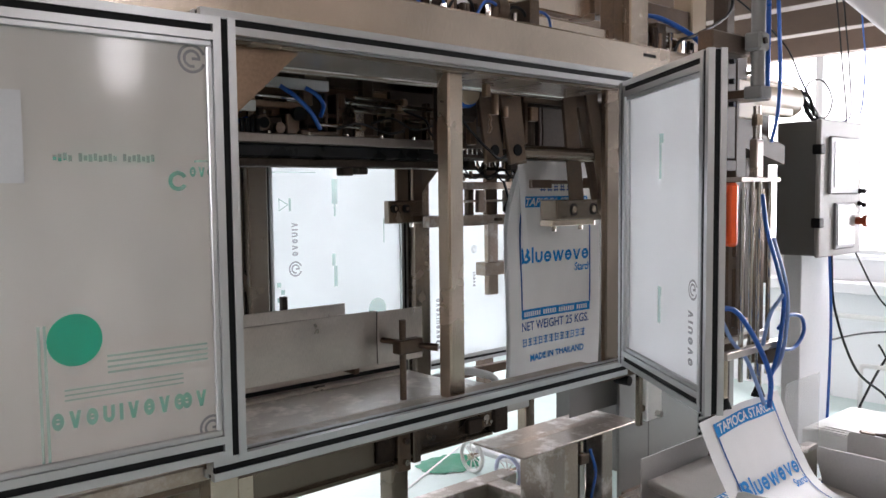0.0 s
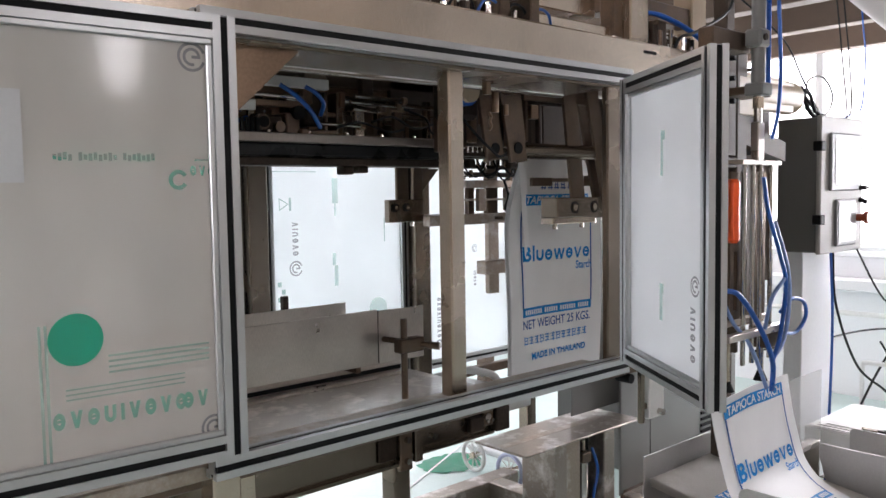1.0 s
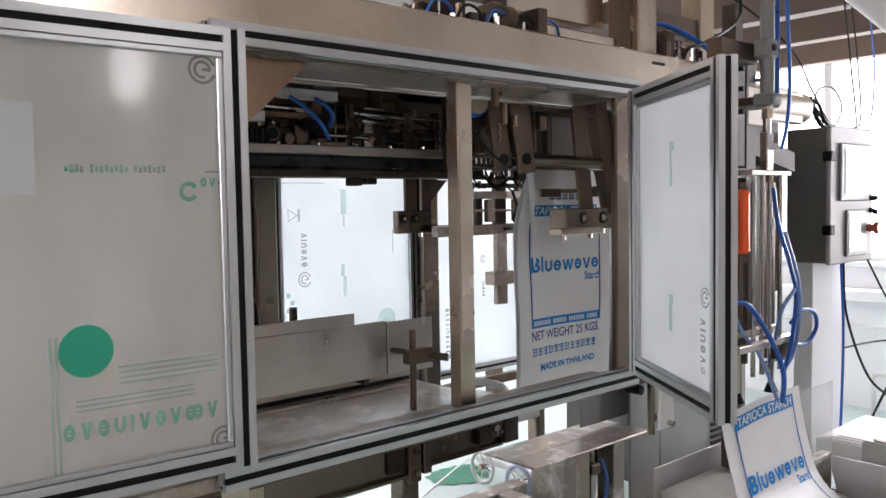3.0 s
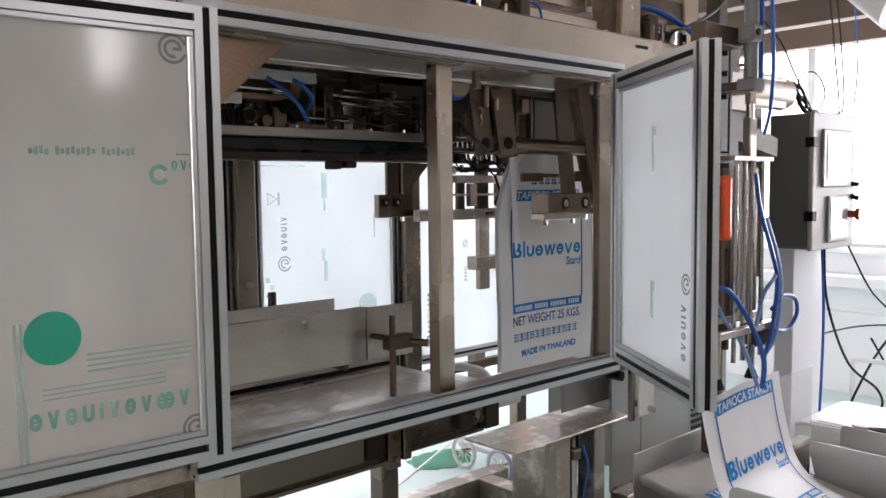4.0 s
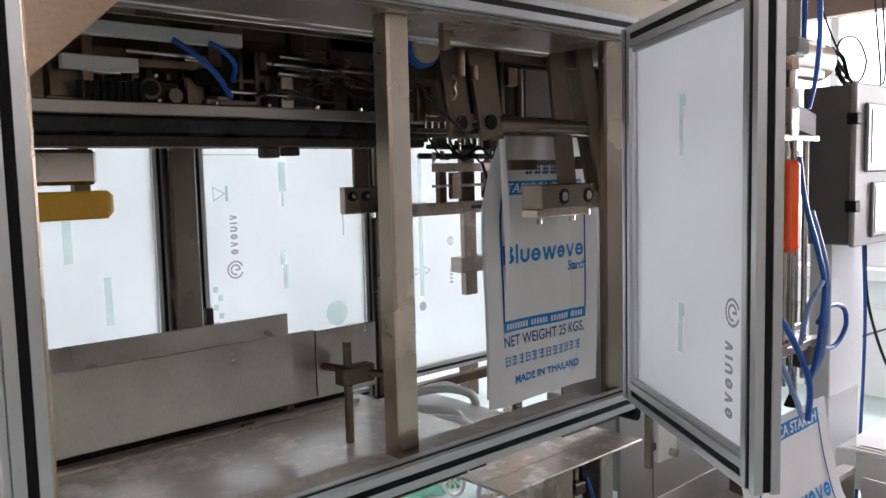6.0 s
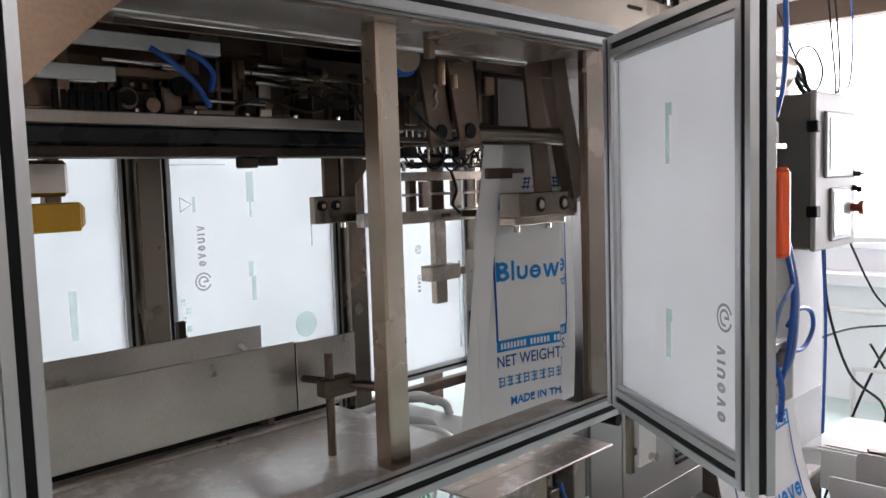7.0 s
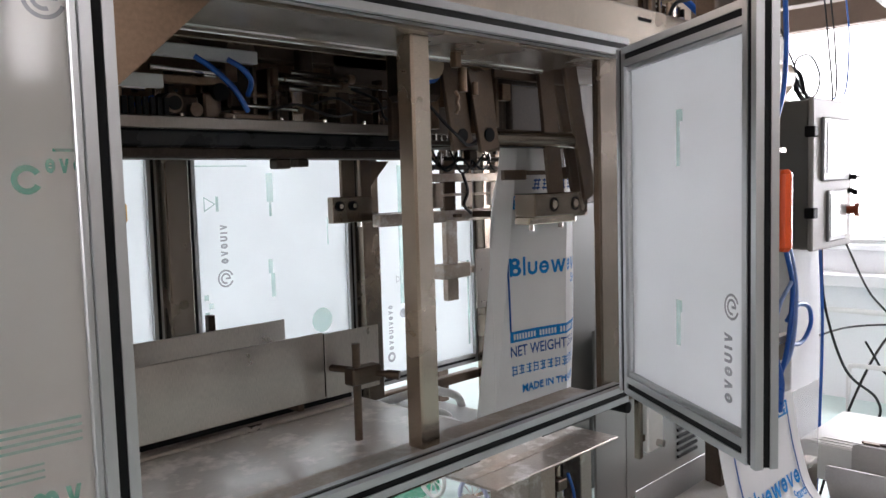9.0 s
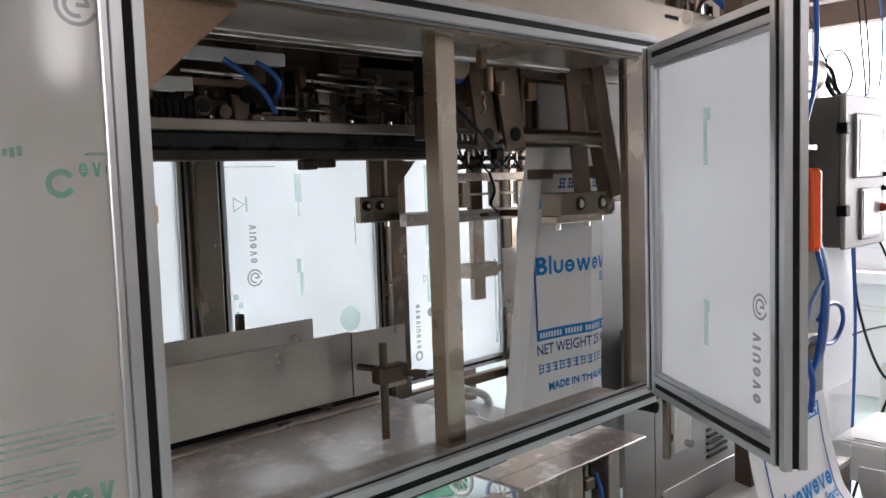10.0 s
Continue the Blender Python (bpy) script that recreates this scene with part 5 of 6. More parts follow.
shelf = thing("cover_plate", "dark folded steel cover plate under the air tank", "cover plate")
part("plate", prism([(3.045, 1.83), (3.49, 1.735), (3.49, 1.655), (3.045, 1.735)], 0.20, Matrix.Translation((0, 1.665, 0))), BROWN, shelf)
# Added dark sheet for the shadow between tank and cabinet.
part("shadow_sheet", box(3.30, 3.77, 1.875, 1.89, 1.10, 1.965, 0.003), BROWN, shelf)

# ---- control cabinet ----
cab = thing("control_cabinet", "grey powder-coated control cabinet with touch screen on a stand", "cabinet")
# Same coat as the door, darkened for the side turned from the light.
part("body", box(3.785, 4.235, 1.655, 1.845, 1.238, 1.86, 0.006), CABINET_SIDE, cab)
door_p = part("cabinet_door", box(3.768, 4.24, 1.632, 1.654, 1.232, 1.866, 0.006), CABINET, cab, "pale grey cabinet door")
part("screen_bezel", box(3.848, 4.168, 1.617, 1.632, 1.522, 1.79, 0.006), SCREEN_FRAME, door_p)
part("screen", box(3.888, 4.145, 1.6145, 1.6165, 1.555, 1.765, 0.002), SCREEN, door_p, "glossy touch screen reflecting the window")
part("meter_frame", box(3.92, 4.142, 1.619, 1.632, 1.262, 1.482, 0.005), SCREEN_FRAME, door_p)
part("meter", box(3.94, 4.13, 1.616, 1.6185, 1.282, 1.468, 0.002), SCREEN, door_p)
btn = part("stop_button", rod((4.185, 1.632, 1.39), (4.185, 1.595, 1.39), 0.018, 18), RED, door_p, "red mushroom stop button")
part("button_cap", rod((4.185, 1.595, 1.39), (4.185, 1.575, 1.39), 0.030, 20), RED, btn)
part("key", merge(rod((4.205, 1.632, 1.535), (4.205, 1.60, 1.535), 0.012, 12), box(4.197, 4.213, 1.585, 1.60, 1.531, 1.539, 0.001)), BLACK, door_p)
part("key", merge(rod((4.205, 1.632, 1.475), (4.205, 1.615, 1.475), 0.012, 12), box(4.201, 4.209, 1.595, 1.615, 1.455, 1.48, 0.001)), BLACK, door_p)
for z in (1.392, 1.727):
    part("hinge", box(3.745, 3.79, 1.618, 1.66, z - 0.022, z + 0.022, 0.004), BLACK, cab)
part("stand", box(3.86, 4.20, 1.75, 1.84, 0.0, 1.238, 0.004), WALL, cab, "white painted stand")
for k, (pts, rr) in enumerate([
        ([(3.75, 1.72, 2.0), (3.80, 1.72, 1.93), (3.88, 1.72, 1.875), (4.0, 1.72, 1.88)], 0.010),
        ([(3.74, 1.71, 1.97), (3.84, 1.71, 1.92), (3.92, 1.71, 1.88)], 0.008),
        ([(3.82, 1.73, 1.90), (3.84, 1.73, 2.03), (3.98, 1.72, 2.06), (4.09, 1.72, 1.98), (4.02, 1.72, 1.89), (3.86, 1.72, 1.90)], 0.0042),
        ([(3.72, 1.70, 1.985), (3.78, 1.69, 1.96), (3.83, 1.69, 1.885)], 0.008)]):
    c = thing("cable", "black cable curling over the control cabinet", "cable", group="black cables")
    part("cable", pipe(pts, rr), CABLE, c)

# ---- bag magazine and clutter beside it ----
mag = thing("bag_magazine", "stainless bag magazine with bent side plates", "tray")
part("tray_bed", box(2.385, 3.256, 0.55, 1.76, 0.29, 0.305, 0.003), STEEL_D, mag)
flip = Matrix(((0, 1, 0, 0), (1, 0, 0, 0), (0, 0, 1, 0), (0, 0, 0, 1)))
part("side_plate", prism([(0.55, 0.28), (1.30, 0.28), (1.37, 0.36), (1.40, 0.47), (1.40, 0.514), (1.392, 0.52), (0.55, 0.52)], 0.004, Matrix.Translation((3.257, 0, 0)) @ flip), TRAY, mag)
part("upright_tab", prism([(0.70, 0.38), (1.42, 0.38), (1.42, 0.485), (1.414, 0.50), (1.40, 0.506), (0.70, 0.506)], 0.004, Matrix.Translation((3.604, 0, 0)) @ flip), TRAY, mag)
part("tab_foot", box(3.2615, 3.604, 0.75, 1.40, 0.38, 0.386, 0.001), TRAY, mag)
part("front_tab", prism([(0.60, 0.29), (1.275, 0.29), (1.275, 0.575), (1.268, 0.592), (1.25, 0.60), (0.60, 0.60)], 0.004, Matrix.Translation((2.38, 0, 0)) @ flip), TRAY, mag)
part("back_plate", box(2.56, 3.20, 1.75, 1.754, 0.305, 0.543, 0.001), TRAY, mag)
for x, y in ((2.42, 0.6), (3.22, 0.6), (2.42, 1.45), (3.22, 1.45)):
    part("leg", box(x - 0.025, x + 0.025, y - 0.025, y + 0.025, 0.0, 0.29, 0.003), STEEL, mag)
pile = thing("bag_stack", "stack of flat white starch bags lying in the magazine", "bag stack")
random.seed(5)
for k in range(7):
    bm = sheet_grid(0, 0.60, 0, 0.86, 12, 12)
    for v in bm.verts:
        u, w = v.co.x, v.co.y
        v.co = (2.56 + u + 0.006 * (k * 5 % 4), 0.86 + w + 0.006 * (k % 3), 0.306 + 0.155 * w + 0.0045 * k + 0.006 * noise.noise((u * 4, w * 4, k * 0.3)))
    bmesh.ops.solidify(bm, geom=bm.faces[:], thickness=0.002)
    smooth(part("flat_bag", bm, SACK_OLD, pile), 50)
def lifted(bm):
    bmesh.ops.translate(bm, vec=(0, 0, 0.0015), verts=bm.verts)
    return bm


def on_pile(bm):
    for v in bm.verts:
        u, w = v.co.x - 2.572, v.co.y - 0.86
        v.co.z += 0.306 + 0.155 * w + 0.0045 * 6 + 0.006 * noise.noise((u * 4, w * 4, 1.8)) + 0.005
    return bm


tagged(part("blue_band", on_pile(subdivided(quads([(2.635, 3.06, 1.462, 1.505)]), 0.03)), BLUE_INK, pile), kind="stuff")
tagged(part("lettering", on_pile(lifted(fitted(text_bm("TAPIOCA STARCH", 0.03, 0.1, 0.0006), 2.65, 3.045, 1.468, 1.499))), WHITE_INK, pile), kind="stuff")
tagged(part("border", on_pile(subdivided(quads([(2.637, 2.643, 0.95, 1.462), (3.052, 3.058, 0.95, 1.462)]), 0.03)), BLUE_DARK, pile), kind="stuff")
crate = thing("paper_box", "low white box of papers beside the magazine", "box")
part("box_body", box(3.70, 4.25, 0.7, 1.66, 0.30, 0.45, 0.006), PAPER, crate)
for k in range(3):
    part("paper_sheet", box(3.71 + 0.02 * k, 4.22 - 0.03 * k, 0.72 + 0.02 * k, 1.64 - 0.03 * k, 0.451 + 0.005 * k, 0.455 + 0.005 * k, 0.001), PAPER, crate)
part("leg", box(3.78, 4.18, 0.8, 1.55, 0.0, 0.30, 0.004), SHEET, crate)
card = thing("card_box", "pale pinkish card box standing on papers", "box")
part("box_body", box(4.02, 4.16, 0.85, 1.17, 0.467, 0.575, 0.004), CARD, card)
pliers = thing("pliers", "steel pliers lying on white papers", "pliers")
part("jaw", merge(box(3.74, 3.76, 1.36, 1.42, 0.467, 0.476, 0.002), box(3.755, 3.768, 1.36, 1.43, 0.467, 0.476, 0.002)), STEEL_D, pliers)
part("handle", pipe([(3.75, 1.36, 0.473), (3.78, 1.31, 0.474), (3.80, 1.25, 0.474)], 0.006), DARK, pliers)
part("handle", pipe([(3.755, 1.36, 0.473), (3.74, 1.31, 0.474), (3.745, 1.25, 0.474)], 0.006), DARK, pliers)
flap = thing("clear_sheet", "small clear acrylic sheet standing on the magazine", "sheet")
part("sheet", box(3.30, 3.62, 1.55, 1.553, 0.40, 0.74, 0.001), CLEAR, flap)
part("foot", box(3.30, 3.62, 1.553, 1.60, 0.0, 0.42, 0.001), SHEET, flap)

# ---- lower middle: platform, grey housing, trolley wheel ----
table = thing("steel_platform", "small steel platform dusted with white powder on a column", "platform")
part("plate", box(2.50, 3.33, 2.293, 2.60, 0.420, 0.430, 0.003), POWDER, table)
part("bare_strip", box(2.515, 3.20, 2.43, 2.475, 0.4305, 0.4312, 0), DUSTY, table, "bare worn strip wiped clean of powder")
part("column", box(2.70, 2.78, 2.30, 2.50, 0.0, 0.420, 0.004), POWDER, table)
part("column_back", box(2.78, 3.12, 2.45, 2.47, 0.0, 0.420, 0.003), SHEET, table)
part("column", box(3.05, 3.13, 2.30, 2.45, 0.0, 0.420, 0.004), POWDER, table)
part("column_panel", box(2.781, 2.885, 2.31, 2.32, 0.0, 0.420, 0.003), DUSTY, table)
part("air_cylinder", rod((2.93, 2.33, 0.05), (2.93, 2.33, 0.33), 0.022, 16), STEEL_P, table)
part("cylinder_rod", rod((2.93, 2.33, 0.33), (2.93, 2.33, 0.42), 0.010, 12), STEEL, table)
part("cylinder_head", box(2.90, 2.96, 2.305, 2.355, 0.30, 0.345, 0.004), STEEL_D, table)
part("slide_rail", box(2.985, 3.01, 2.36, 2.39, 0.0, 0.42, 0.003), BLACK, table)
part("hose", pipe([(2.97, 2.31, 0.36), (3.0, 2.30, 0.25), (2.98, 2.31, 0.12), (3.01, 2.31, 0.02)], 0.007), HOSE, table)
base = thing("base_frame", "low powder-whitened steel floor frame beneath the machine", "frame")
part("rail", box(2.0, 3.0, 2.80, 2.90, 0.0, 0.12, 0.004), POWDER, base)
part("rail", box(2.368, 2.462, 2.2, 2.799, 0.0, 0.119, 0.004), POWDER, base)
part("rail", box(2.786, 2.88, 2.52, 2.799, 0.0, 0.119, 0.004), POWDER, base)
part("rail", box(2.0, 2.09, 2.2, 2.799, 0.0, 0.119, 0.004), POWDER, base)
housing = thing("grey_housing", "dark grey sheet steel machine housing with louvres", "housing")
part("panel", box(3.66, 4.45, 2.66, 3.1, 0.0, 0.42, 0.006), CABINET_SIDE, housing)
part("panel", box(3.345, 3.60, 2.42, 2.435, 0.0, 0.88, 0.003), CABINET_SIDE, housing)
part("panel", box(3.603, 4.48, 2.42, 2.435, 0.0, 0.88, 0.003), CABINET_SIDE, housing)
part("base_rail", box(3.15, 4.4, 2.19, 2.285, 0.0, 0.10, 0.004), STEEL_M, housing)
part("rail_foot", box(3.36, 4.4, 2.286, 2.419, 0.0, 0.03, 0.004), STEEL_D, housing)
for k in range(3):
    part("hose_end", rod((3.33 + 0.09 * k, 2.24, 0.10), (3.33 + 0.09 * k, 2.24, 0.135), 0.03, 14), BLACK, housing)
for k in range(6):
    part("louvre", box(4.09, 4.30, 2.408, 2.42, 0.10 + 0.035 * k, 0.116 + 0.035 * k, 0.002), BLACK, housing)
hanger = thing("hanging_cylinder", "small white pneumatic cylinder below the front rail", "cylinder")
part("body", box(2.338, 2.425, 1.575, 1.62, 0.765, 0.915, 0.004), WHITE_PIPE, hanger)
part("bracket", box(2.298, 2.318, 1.58, 1.60, 0.755, 0.955, 0.003), STEEL_M, hanger)
part("bracket_arm", box(2.12, 2.345, 1.60, 1.64, 0.93, 0.956, 0.003), STEEL_D, hanger)
part("joint", box(2.318, 2.338, 1.585, 1.61, 0.80, 0.82, 0.002), STEEL_D, hanger)
bolts([(2.39, 1.575, 0.785)], (0, -1, 0), 0.011, hanger, 0.02)
part("roller", rod((2.248, 1.585, 0.918), (2.248, 1.64, 0.918), 0.016, 16), BLACK, hanger)

cart_low = thing("hand_cart", "low hand cart with spoked white wheels on green floor", "cart")


def cart_wheel(x, y, r, tyre_material, label):
    hub = part("wheel", rod((x - 0.02, y, r + 0.012), (x + 0.02, y, r + 0.012), 0.018, 14), STEEL, cart_low, label)
    rim = [(x, y + r * math.cos(a), r + 0.012 + r * math.sin(a)) for a in [2 * math.pi * k / 20 for k in range(21)]]
    part("tyre", pipe(rim, 0.011, 8, 3), tyre_material, hub)
    for k in range(9):
        a = 2 * math.pi * k / 9
        part("spoke", rod((x, y + 0.016 * math.cos(a), r + 0.012 + 0.016 * math.sin(a)), (x, y + r * math.cos(a), r + 0.012 + r * math.sin(a)), 0.004, 6), WHITE_PIPE, hub)


cart_wheel(3.07, 3.2, 0.082, WHITE_PIPE, "spoked white wheel")
cart_wheel(3.02, 2.88, 0.085, TYRE, "white wheel with a pale blue tyre")
part("axle", rod((3.09, 3.2, 0.094), (3.4, 3.2, 0.094), 0.012, 10), STEEL, cart_low)
part("axle", rod((3.04, 2.88, 0.097), (3.4, 2.88, 0.097), 0.012, 10), STEEL, cart_low)
part("deck", box(3.10, 3.42, 2.80, 3.28, 0.105, 0.135, 0.005), WINDOW_W, cart_low)
patch = bmesh.new()
ring_v = [patch.verts.new((3.07 + (0.20 + 0.05 * noise.noise((math.cos(a) * 2, math.sin(a) * 2, 3.1))) * math.cos(a), 3.40 + (0.15 + 0.06 * noise.noise((math.cos(a) * 3, math.sin(a) * 3, 8.1))) * math.sin(a), 0.004)) for a in [2 * math.pi * k / 28 for k in range(28)]]
patch.faces.new(ring_v)
setting("floor_patch", patch, FLOOR_G, "worn dark green paint patch on pale floor", "floor marking")
joint = box(-0.38, 0.38, -0.006, 0.006, 0.0, 0.003, 0)
bmesh.ops.transform(joint, matrix=pose(2.99, 3.42, 0.002, 0, 0, 26), verts=joint.verts)
setting("floor_line", joint, WINDOW_W, "thin white joint line in the green floor", "floor marking")

# white corrugated tubes under the bag
for pts in ([(2.05, 2.85, 0.68), (2.15, 2.75, 0.725), (2.30, 2.62, 0.73), (2.40, 2.52, 0.70), (2.42, 2.50, 0.64)], [(2.30, 2.84, 0.66), (2.36, 2.76, 0.74), (2.48, 2.68, 0.78), (2.58, 2.62, 0.73), (2.60, 2.60, 0.64)], [(2.46, 2.86, 0.665), (2.50, 2.80, 0.72), (2.58, 2.76, 0.74), (2.64, 2.74, 0.69)], [(2.1, 2.6, 0.70), (2.2, 2.52, 0.73), (2.34, 2.44, 0.70), (2.42, 2.4, 0.60)]):
    tube = thing("ribbed_tube", "white ribbed plastic suction tube below the bag", "tube", group="white ribbed tubes")
    part("tube", pipe([(x + 0.06, y, 0.655 + (z - 0.64) * 0.55) for x, y, z in pts], 0.017, 12), WHITE_PIPE, tube)
drip = thing("drip_tray", "pale steel drip tray under the machine", "tray")
part("tray", box(1.95, 2.66, 2.40, 2.95, 0.60, 0.66, 0.006), TRAY, drip)
part("hanger", box(1.655, 1.69, 2.41, 2.45, 0.60, 0.806, 0.003), STEEL_D, drip)
part("hanger", box(1.655, 1.96, 2.41, 2.45, 0.585, 0.60, 0.003), STEEL_D, drip)

# ---- above the header ----
upper = thing("upper_frame", "stainless upper frame with channel and column above the header", "machine frame")
part("column", box(2.39, 2.50, 1.69, 1.80, 2.022, 2.7, 0.005), STEEL, upper)
part("column_side", box(2.335, 2.39, 1.72, 1.78, 2.022, 2.7, 0.004), STEEL_D, upper)
part("channel", box(1.85, 2.34, 1.80, 1.86, 2.14, 2.30, 0.004), STEEL_H, upper)
part("channel", box(1.85, 2.34, 1.74, 1.80, 2.022, 2.10, 0.004), STEEL_H, upper)
part("cross_channel", box(1.85, 1.89, 1.66, 2.6, 2.04, 2.12, 0.004), STEEL_D, upper)
part("column", box(3.06, 3.17, 1.86, 1.95, 0.9, 2.7, 0.005), CREAM, upper)
part("beam", box(2.50, 3.06, 1.87, 1.93, 2.20, 2.28, 0.004), STEEL_D, upper)
part("rear_beam", box(1.2, 3.06, 2.2, 2.28, 2.30, 2.38, 0.004), STEEL_D, upper)
part("rear_post", box(1.2, 1.28, 2.2, 2.28, 2.02, 2.38, 0.004), STEEL_D, upper)
valves = thing("valve_group", "cluster of pneumatic valves and cylinders above the header", "valves")
random.seed(11)
for k in range(9):
    x = 1.42 + 0.05 * k
    part("valve_block", box(x, x + 0.04, 1.72 + 0.03 * (k % 3), 1.79 + 0.03 * (k % 3), 2.022, 2.07 + 0.03 * (k % 4), 0.004), DARK if k % 2 else STEEL_D, valves)
part("flywheel", rod((1.72, 1.70, 2.075), (1.76, 1.70, 2.075), 0.04, 24), STEEL_D, valves)
part("air_cylinder", rod((2.55, 1.78, 2.12), (2.85, 1.78, 2.10), 0.026, 18), STEEL_P, valves)
part("air_cylinder", rod((2.52, 1.85, 2.16), (2.80, 1.85, 2.15), 0.018, 18), STEEL_P, valves)
part("valve_block", box(2.56, 2.70, 1.80, 1.88, 2.022, 2.10, 0.006), DARK, valves)
part("valve_block", box(2.60, 2.66, 1.72, 1.78, 2.022, 2.16, 0.006), STEEL_D, valves)
random.seed(21)
for k in range(8):
    x, y = 2.53 + 0.05 * k, 1.71 + 0.04 * (k % 3)
    block = part("valve_block", box(x, x + 0.034, y, y + 0.04, 2.022, 2.06 + 0.025 * (k % 3), 0.004), (DARK, STEEL_D, BRONZE)[k % 3], valves)
    part("fitting", rod((x + 0.017, y + 0.02, 2.055), (x + 0.017, y + 0.02, 2.11 + 0.02 * (k % 2)), 0.008, 10), STEEL_P if k % 2 else BLACK, block)
for k in range(6):
    x = 1.46 + 0.07 * k
    part("fitting", rod((x, 1.69, 2.022), (x, 1.69, 2.05 + 0.012 * (k % 3)), 0.010, 10), STEEL_P if k % 2 else DARK, valves)
random.seed(41)
for k in range(26):
    x, y = 1.38 + 0.022 * k, random.uniform(1.68, 1.78)
    z = random.uniform(2.03, 2.10)
    part("fitting", rod((x, y, 2.022), (x, y, z), random.uniform(0.005, 0.011), 8), random.choice((STEEL_P, BRONZE, DARK, STEEL_D)), valves)
for k in range(5):
    x = 1.42 + 0.11 * k
    part("tube", pipe([(x, 1.68, 2.04), (x + 0.03, 1.67, 2.085), (x + 0.09, 1.68, 2.08), (x + 0.13, 1.70, 2.035)], 0.0045, 6), CABLE if k % 2 else HOSE, valves)
for k in range(10):
    x, y = 2.53 + 0.036 * k, random.uniform(1.70, 1.76)
    part("fitting", rod((x, y, 2.022), (x, y, random.uniform(2.06, 2.13)), random.uniform(0.006, 0.012), 8), random.choice((STEEL_P, BRONZE, DARK)), valves)
part("rack", box(2.50, 2.95, 1.70, 1.90, 2.0, 2.022, 0.004), STEEL_D, valves)
for pts in ([(2.51, 1.72, 2.17), (2.60, 1.70, 2.165), (2.72, 1.66, 2.12), (2.82, 1.62, 2.05)], [(2.51, 1.74, 2.175), (2.61, 1.72, 2.17), (2.74, 1.68, 2.125), (2.84, 1.64, 2.055)], [(1.36, 1.72, 2.03), (1.42, 1.70, 2.045), (1.50, 1.70, 2.05)]):
    hz = thing("air_hose", "bright blue pneumatic hose across the upper frame", "hose", group="blue air hoses")
    part("hose", pipe(pts, 0.0075, 10), HOSE, hz)
cw = thing("cable", "black cable hanging from the upper frame", "cable", group="black cables")
part("cable", pipe([(2.55, 1.62, 2.03), (2.56, 1.60, 2.07), (2.66, 1.60, 2.10), (2.9, 1.62, 2.2), (3.02, 1.66, 2.3), (3.03, 1.7, 2.5)], 0.006), CABLE, cw)

# ---- mezzanine ----
mezz = thing("mezzanine", "stainless steel mezzanine platform with deep cross beams", "platform")
part("deck", box(3.9, EAST, 0.9, 6.2, 2.78, 2.82, 0.004), DECK, mezz, "pale underside of the deck")
for x in (4.35, 5.15, 6.05):
    part("beam", box(x, x + 0.12, 0.9, 6.2, 2.52, 2.78, 0.005), MEZZ, mezz)
part("post", box(4.36, 4.46, 4.4, 4.5, 0.0, 2.52, 0.005), MEZZ, mezz)
part("post", box(6.06, 6.15, 4.4, 4.5, 0.0, 2.52, 0.005), MEZZ, mezz)
part("edge_beam", box(3.9, EAST, 0.84, 0.90, 2.52, 2.82, 0.005), MEZZ, mezz)

duct = thing("pale_duct", "pale cream sheet metal duct slanting below the mezzanine", "duct")
smooth(part("duct_shell", rod((4.05, 1.66, 2.78), (4.05, 1.28, 2.40), 0.24, 28), CABINET, duct))
part("duct_strap", rod((4.05, 1.56, 2.68), (4.05, 1.54, 2.66), 0.245, 28), STEEL_D, duct)

# ---- by the east wall ----
rail = thing("wall_rail", "white pipe rail along the wall", "rail")
part("pipe", rod((EAST - 0.22, 0.4, 0.645), (EAST - 0.22, 4.4, 0.645), 0.018, 14), WHITE_PIPE, rail)
for y in (0.5, 4.3):
    part("post", rod((EAST - 0.22, y, 0.0), (EAST - 0.22, y, 0.645), 0.018, 12), WHITE_PIPE, rail)
ledge = thing("wall_ledge", "grey ledge with a small white frame below the window", "ledge")
part("ledge", box(EAST - 0.20, EAST - 0.001, 1.9, 3.4, 0.80, 0.88, 0.006), WALL, ledge)
part("frame", merge(box(EAST - 0.18, EAST - 0.15, 1.93, 1.97, 0.88, 1.12, 0.004), box(EAST - 0.18, EAST - 0.15, 1.97, 2.4, 1.085, 1.12, 0.004)), WINDOW_W, ledge)
cart = thing("trolley", "white tubular trolley frame by the wall", "trolley")
part("frame_tube", pipe([(4.52, 1.72, 0.0), (4.52, 1.72, 0.3), (4.52, 1.72, 0.575), (4.52, 1.705, 0.605), (4.52, 1.66, 0.61), (4.52, 1.3, 0.615), (4.52, 0.95, 0.615), (4.52, 0.92, 0.59), (4.52, 0.92, 0.0)], 0.012, 10), WHITE_PIPE, cart)
part("lower_tube", rod((4.52, 1.72, 0.36), (4.52, 0.92, 0.365), 0.010, 10), WHITE_PIPE, cart)
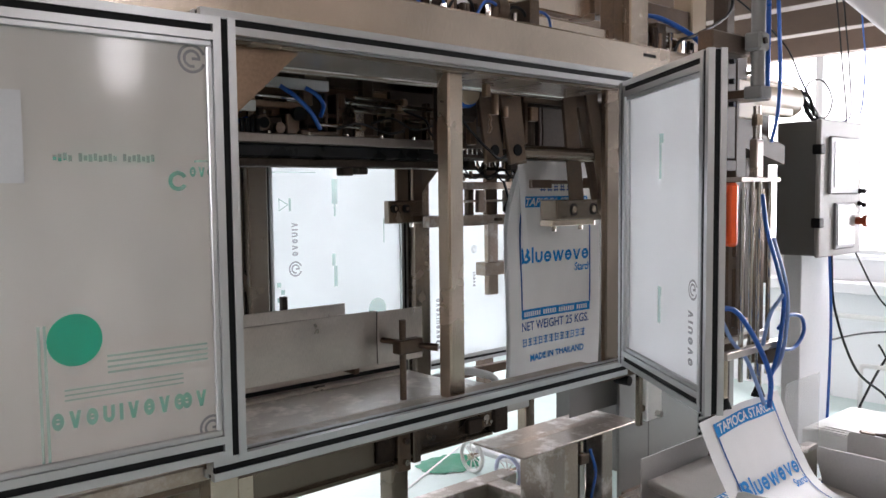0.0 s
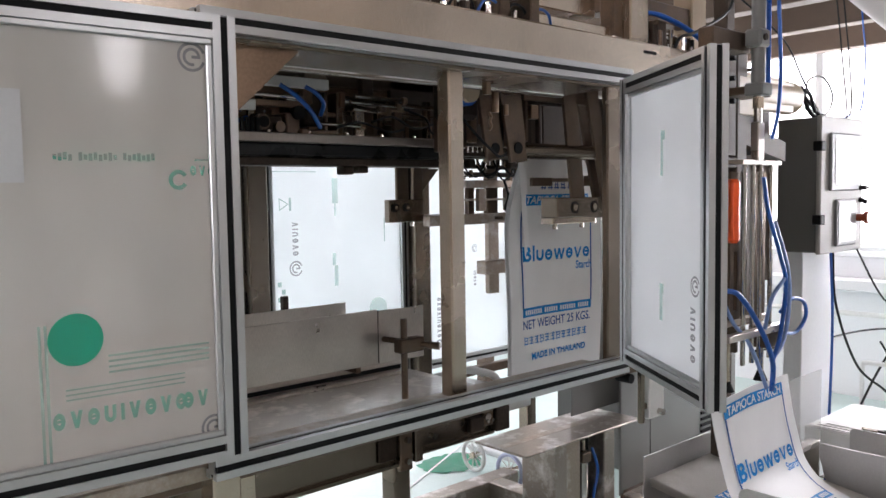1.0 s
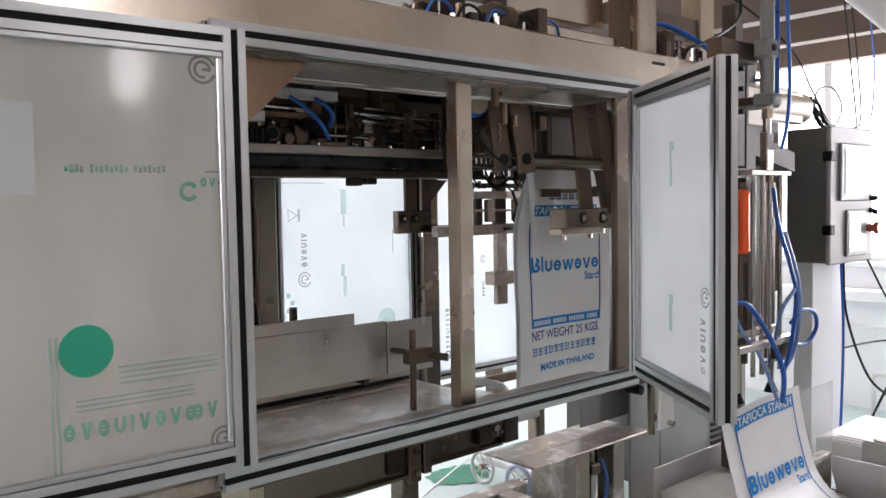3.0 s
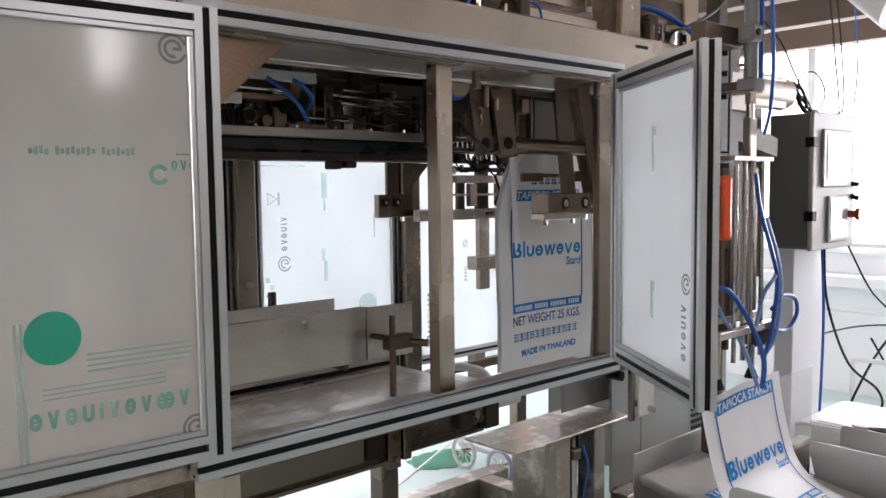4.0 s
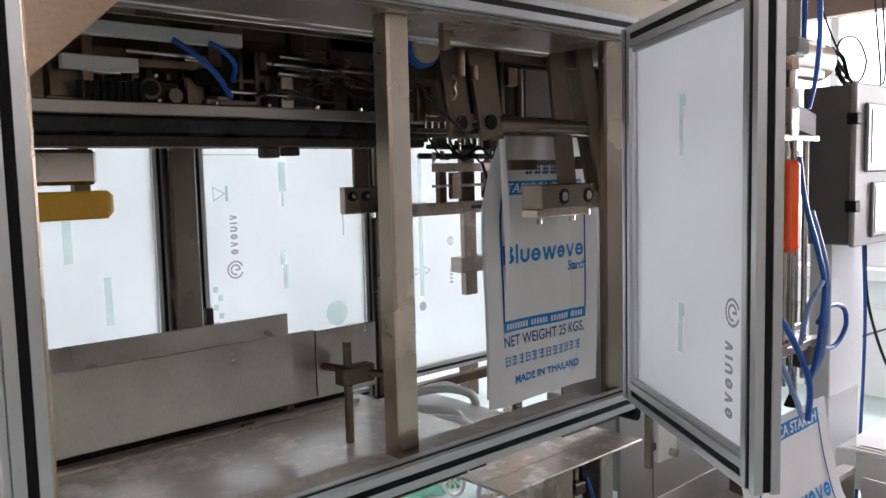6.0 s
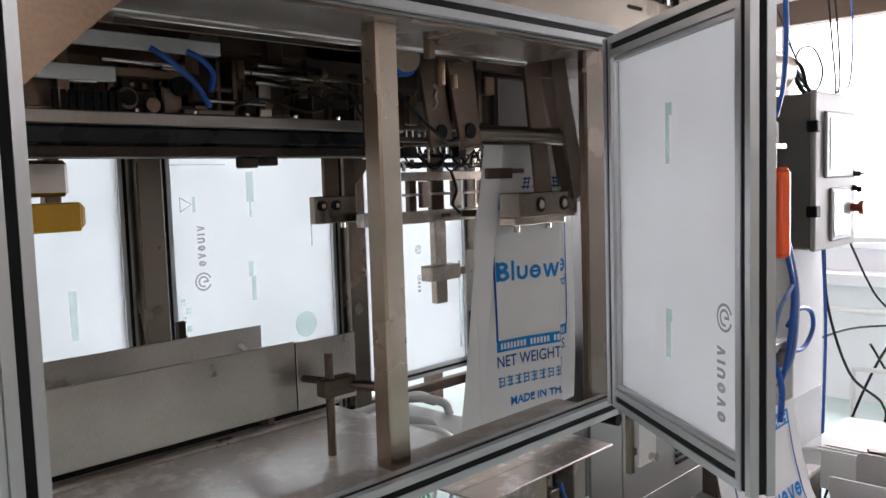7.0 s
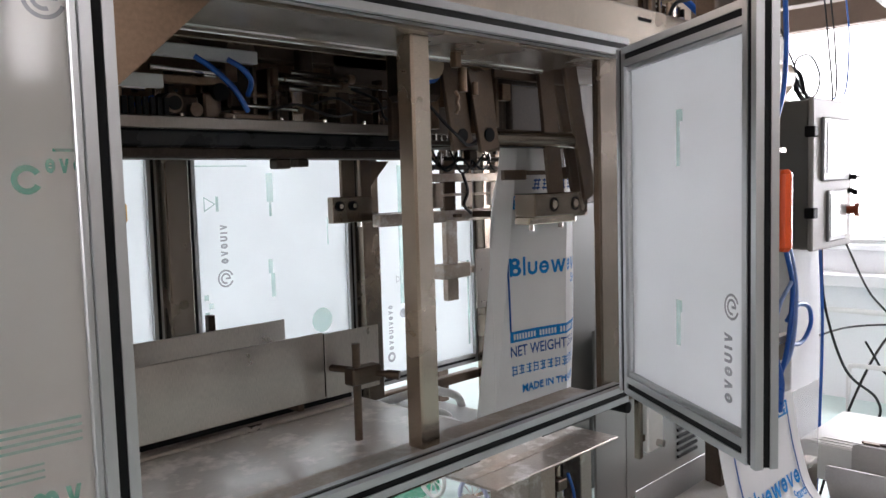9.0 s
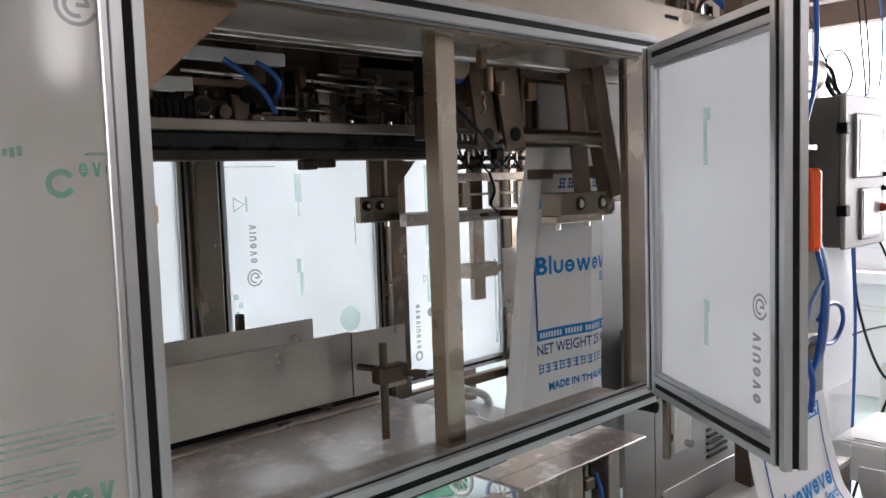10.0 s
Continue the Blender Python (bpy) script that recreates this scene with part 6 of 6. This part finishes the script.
for pts, rr, mat in [
        ([(4.05, 1.70, 1.24), (4.06, 1.69, 0.9), (4.07, 1.70, 0.5), (4.03, 1.70, 0.1), (4.0, 1.7, 0.01)], 0.007, HOSE),
        ([(4.12, 1.72, 1.24), (4.15, 1.71, 0.95), (4.35, 1.68, 0.62), (4.55, 1.6, 0.45), (4.6, 1.62, 0.30), (4.4, 1.75, 0.02)], 0.0065, CABLE),
        ([(4.2, 1.75, 0.01), (4.4, 1.72, 0.3), (4.6, 1.66, 0.58), (4.8, 1.62, 0.72), (4.9, 1.60, 0.70), (5.0, 1.55, 0.4), (5.0, 1.5, 0.01)], 0.0065, CABLE),
        ([(3.9, 2.0, 0.72), (4.6, 1.95, 0.70), (5.4, 1.9, 0.66), (5.97, 1.3, 0.63), (5.97, 0.6, 0.63)], 0.006, CABLE),
        ([(4.20, 1.64, 1.24), (4.4, 1.6, 1.0), (4.72, 1.55, 0.75), (4.8, 1.53, 0.3), (4.6, 1.6, 0.01)], 0.005, CABLE),
        ([(4.7, 1.70, 0.70), (4.75, 1.60, 0.52), (4.85, 1.48, 0.48), (4.95, 1.44, 0.6), (4.9, 1.46, 0.72), (4.75, 1.6, 0.71)], 0.006, CABLE)]:
    c = thing("cable", "blue air hose hanging to the floor" if mat is HOSE else "black cable trailing by the wall", "cable", group="trailing cables")
    part("cable", pipe(pts, rr), mat, c)
tag = thing("orange_tag", "orange plastic tag tied round black cables", "tag")
part("strip", box(4.77, 4.80, 1.60, 1.615, 0.56, 0.735, 0.004), ORANGE, tag)
for mat, pts in ((CABLE, [(4.22, 1.80, 2.78), (4.235, 1.76, 2.4), (4.25, 1.74, 2.15), (4.31, 1.74, 1.90), (4.20, 1.74, 1.868)]),
                 (CABLE, [(4.31, 1.80, 2.78), (4.32, 1.76, 2.4), (4.335, 1.74, 2.15), (4.38, 1.75, 1.92), (4.22, 1.76, 1.868)]),
                 (HOSE, [(4.56, 1.80, 2.78), (4.54, 1.76, 2.4), (4.53, 1.74, 2.2), (4.49, 1.74, 1.95), (4.36, 1.75, 1.90), (4.22, 1.78, 1.868)]),
                 (CABLE, [(3.10, 1.80, 2.40), (3.35, 1.77, 2.32), (3.634, 1.74, 2.19), (3.80, 1.74, 2.05), (3.96, 1.74, 1.92), (4.02, 1.74, 1.87)])):
    w = thing("cable", "thin cable hanging from above to the control cabinet", "cable", group="hanging cables")
    part("cable", pipe(pts, 0.0042), mat, w)


# ---- movement ----
def motions():
    walk(bag_two, [(0.0, Matrix.Translation(PICK_BASE + Vector((-0.055, -0.01, -0.04))) @ pose(0, 0, 0, -13, 0, 0)),
                   (0.15, Matrix.Translation(PICK_BASE + Vector((-0.035, -0.01, -0.02))) @ pose(0, 0, 0, -9, 0, 0)),
                   (0.3, Matrix.Translation(PICK_BASE + Vector((0.0, 0.0, 0.008))) @ pose(0, 0, 0, -4, 0, 0)),
                   (0.6, Matrix.Translation(PICK_BASE)), (10.0, Matrix.Translation(PICK_BASE))])
    walk(head, [(0.0, pose(2.86, 1.47, 1.15)), (0.15, pose(2.86, 1.47, 1.18)), (0.3, pose(2.86, 1.47, 1.2)), (10.0, pose(2.86, 1.47, 1.2))])
    # the flat bag is pulled open between 5.8 and 6.7 s
    flat = {"front_left_panel": pose(0, 0, 0), "front_middle_panel": pose(0.33, 0, 0), "front_right_panel": pose(0.42, 0, 0), "side_gusset": pose(0.15, 0.012, 0, 0, 0, -176), "back_panel": pose(0, 0.03, 0)}

    def opened(dx, dy, mid, rgt, turn):
        a = pose(dx, dy, -0.022, 0, 0, turn)
        b = a @ pose(0.33, 0, 0, 0, 0, mid)
        c = b @ pose(0.09, 0, 0, 0, 0, rgt)
        return {"front_left_panel": a, "front_middle_panel": b, "front_right_panel": c, "side_gusset": a @ pose(0, 0.003, 0, 0, 0, -36 - turn), "back_panel": pose(0.265, 0.17, 0, 0, 0, 3)}
    keys = [(0.0, flat), (5.8, flat), (6.7, opened(-0.030, -0.085, 60, -38, -13)), (7.5, opened(-0.028, -0.085, 62, -36, -14)), (8.5, opened(-0.012, -0.07, 45, -8, -12)),
            (9.2, opened(0.0, -0.06, 32, 18, -10)), (10.0, opened(0.006, -0.055, 22, 40, -9))]
    for name, ob in bag_parts.items():
        walk(ob, [(t, st[name]) for t, st in keys])


motions()
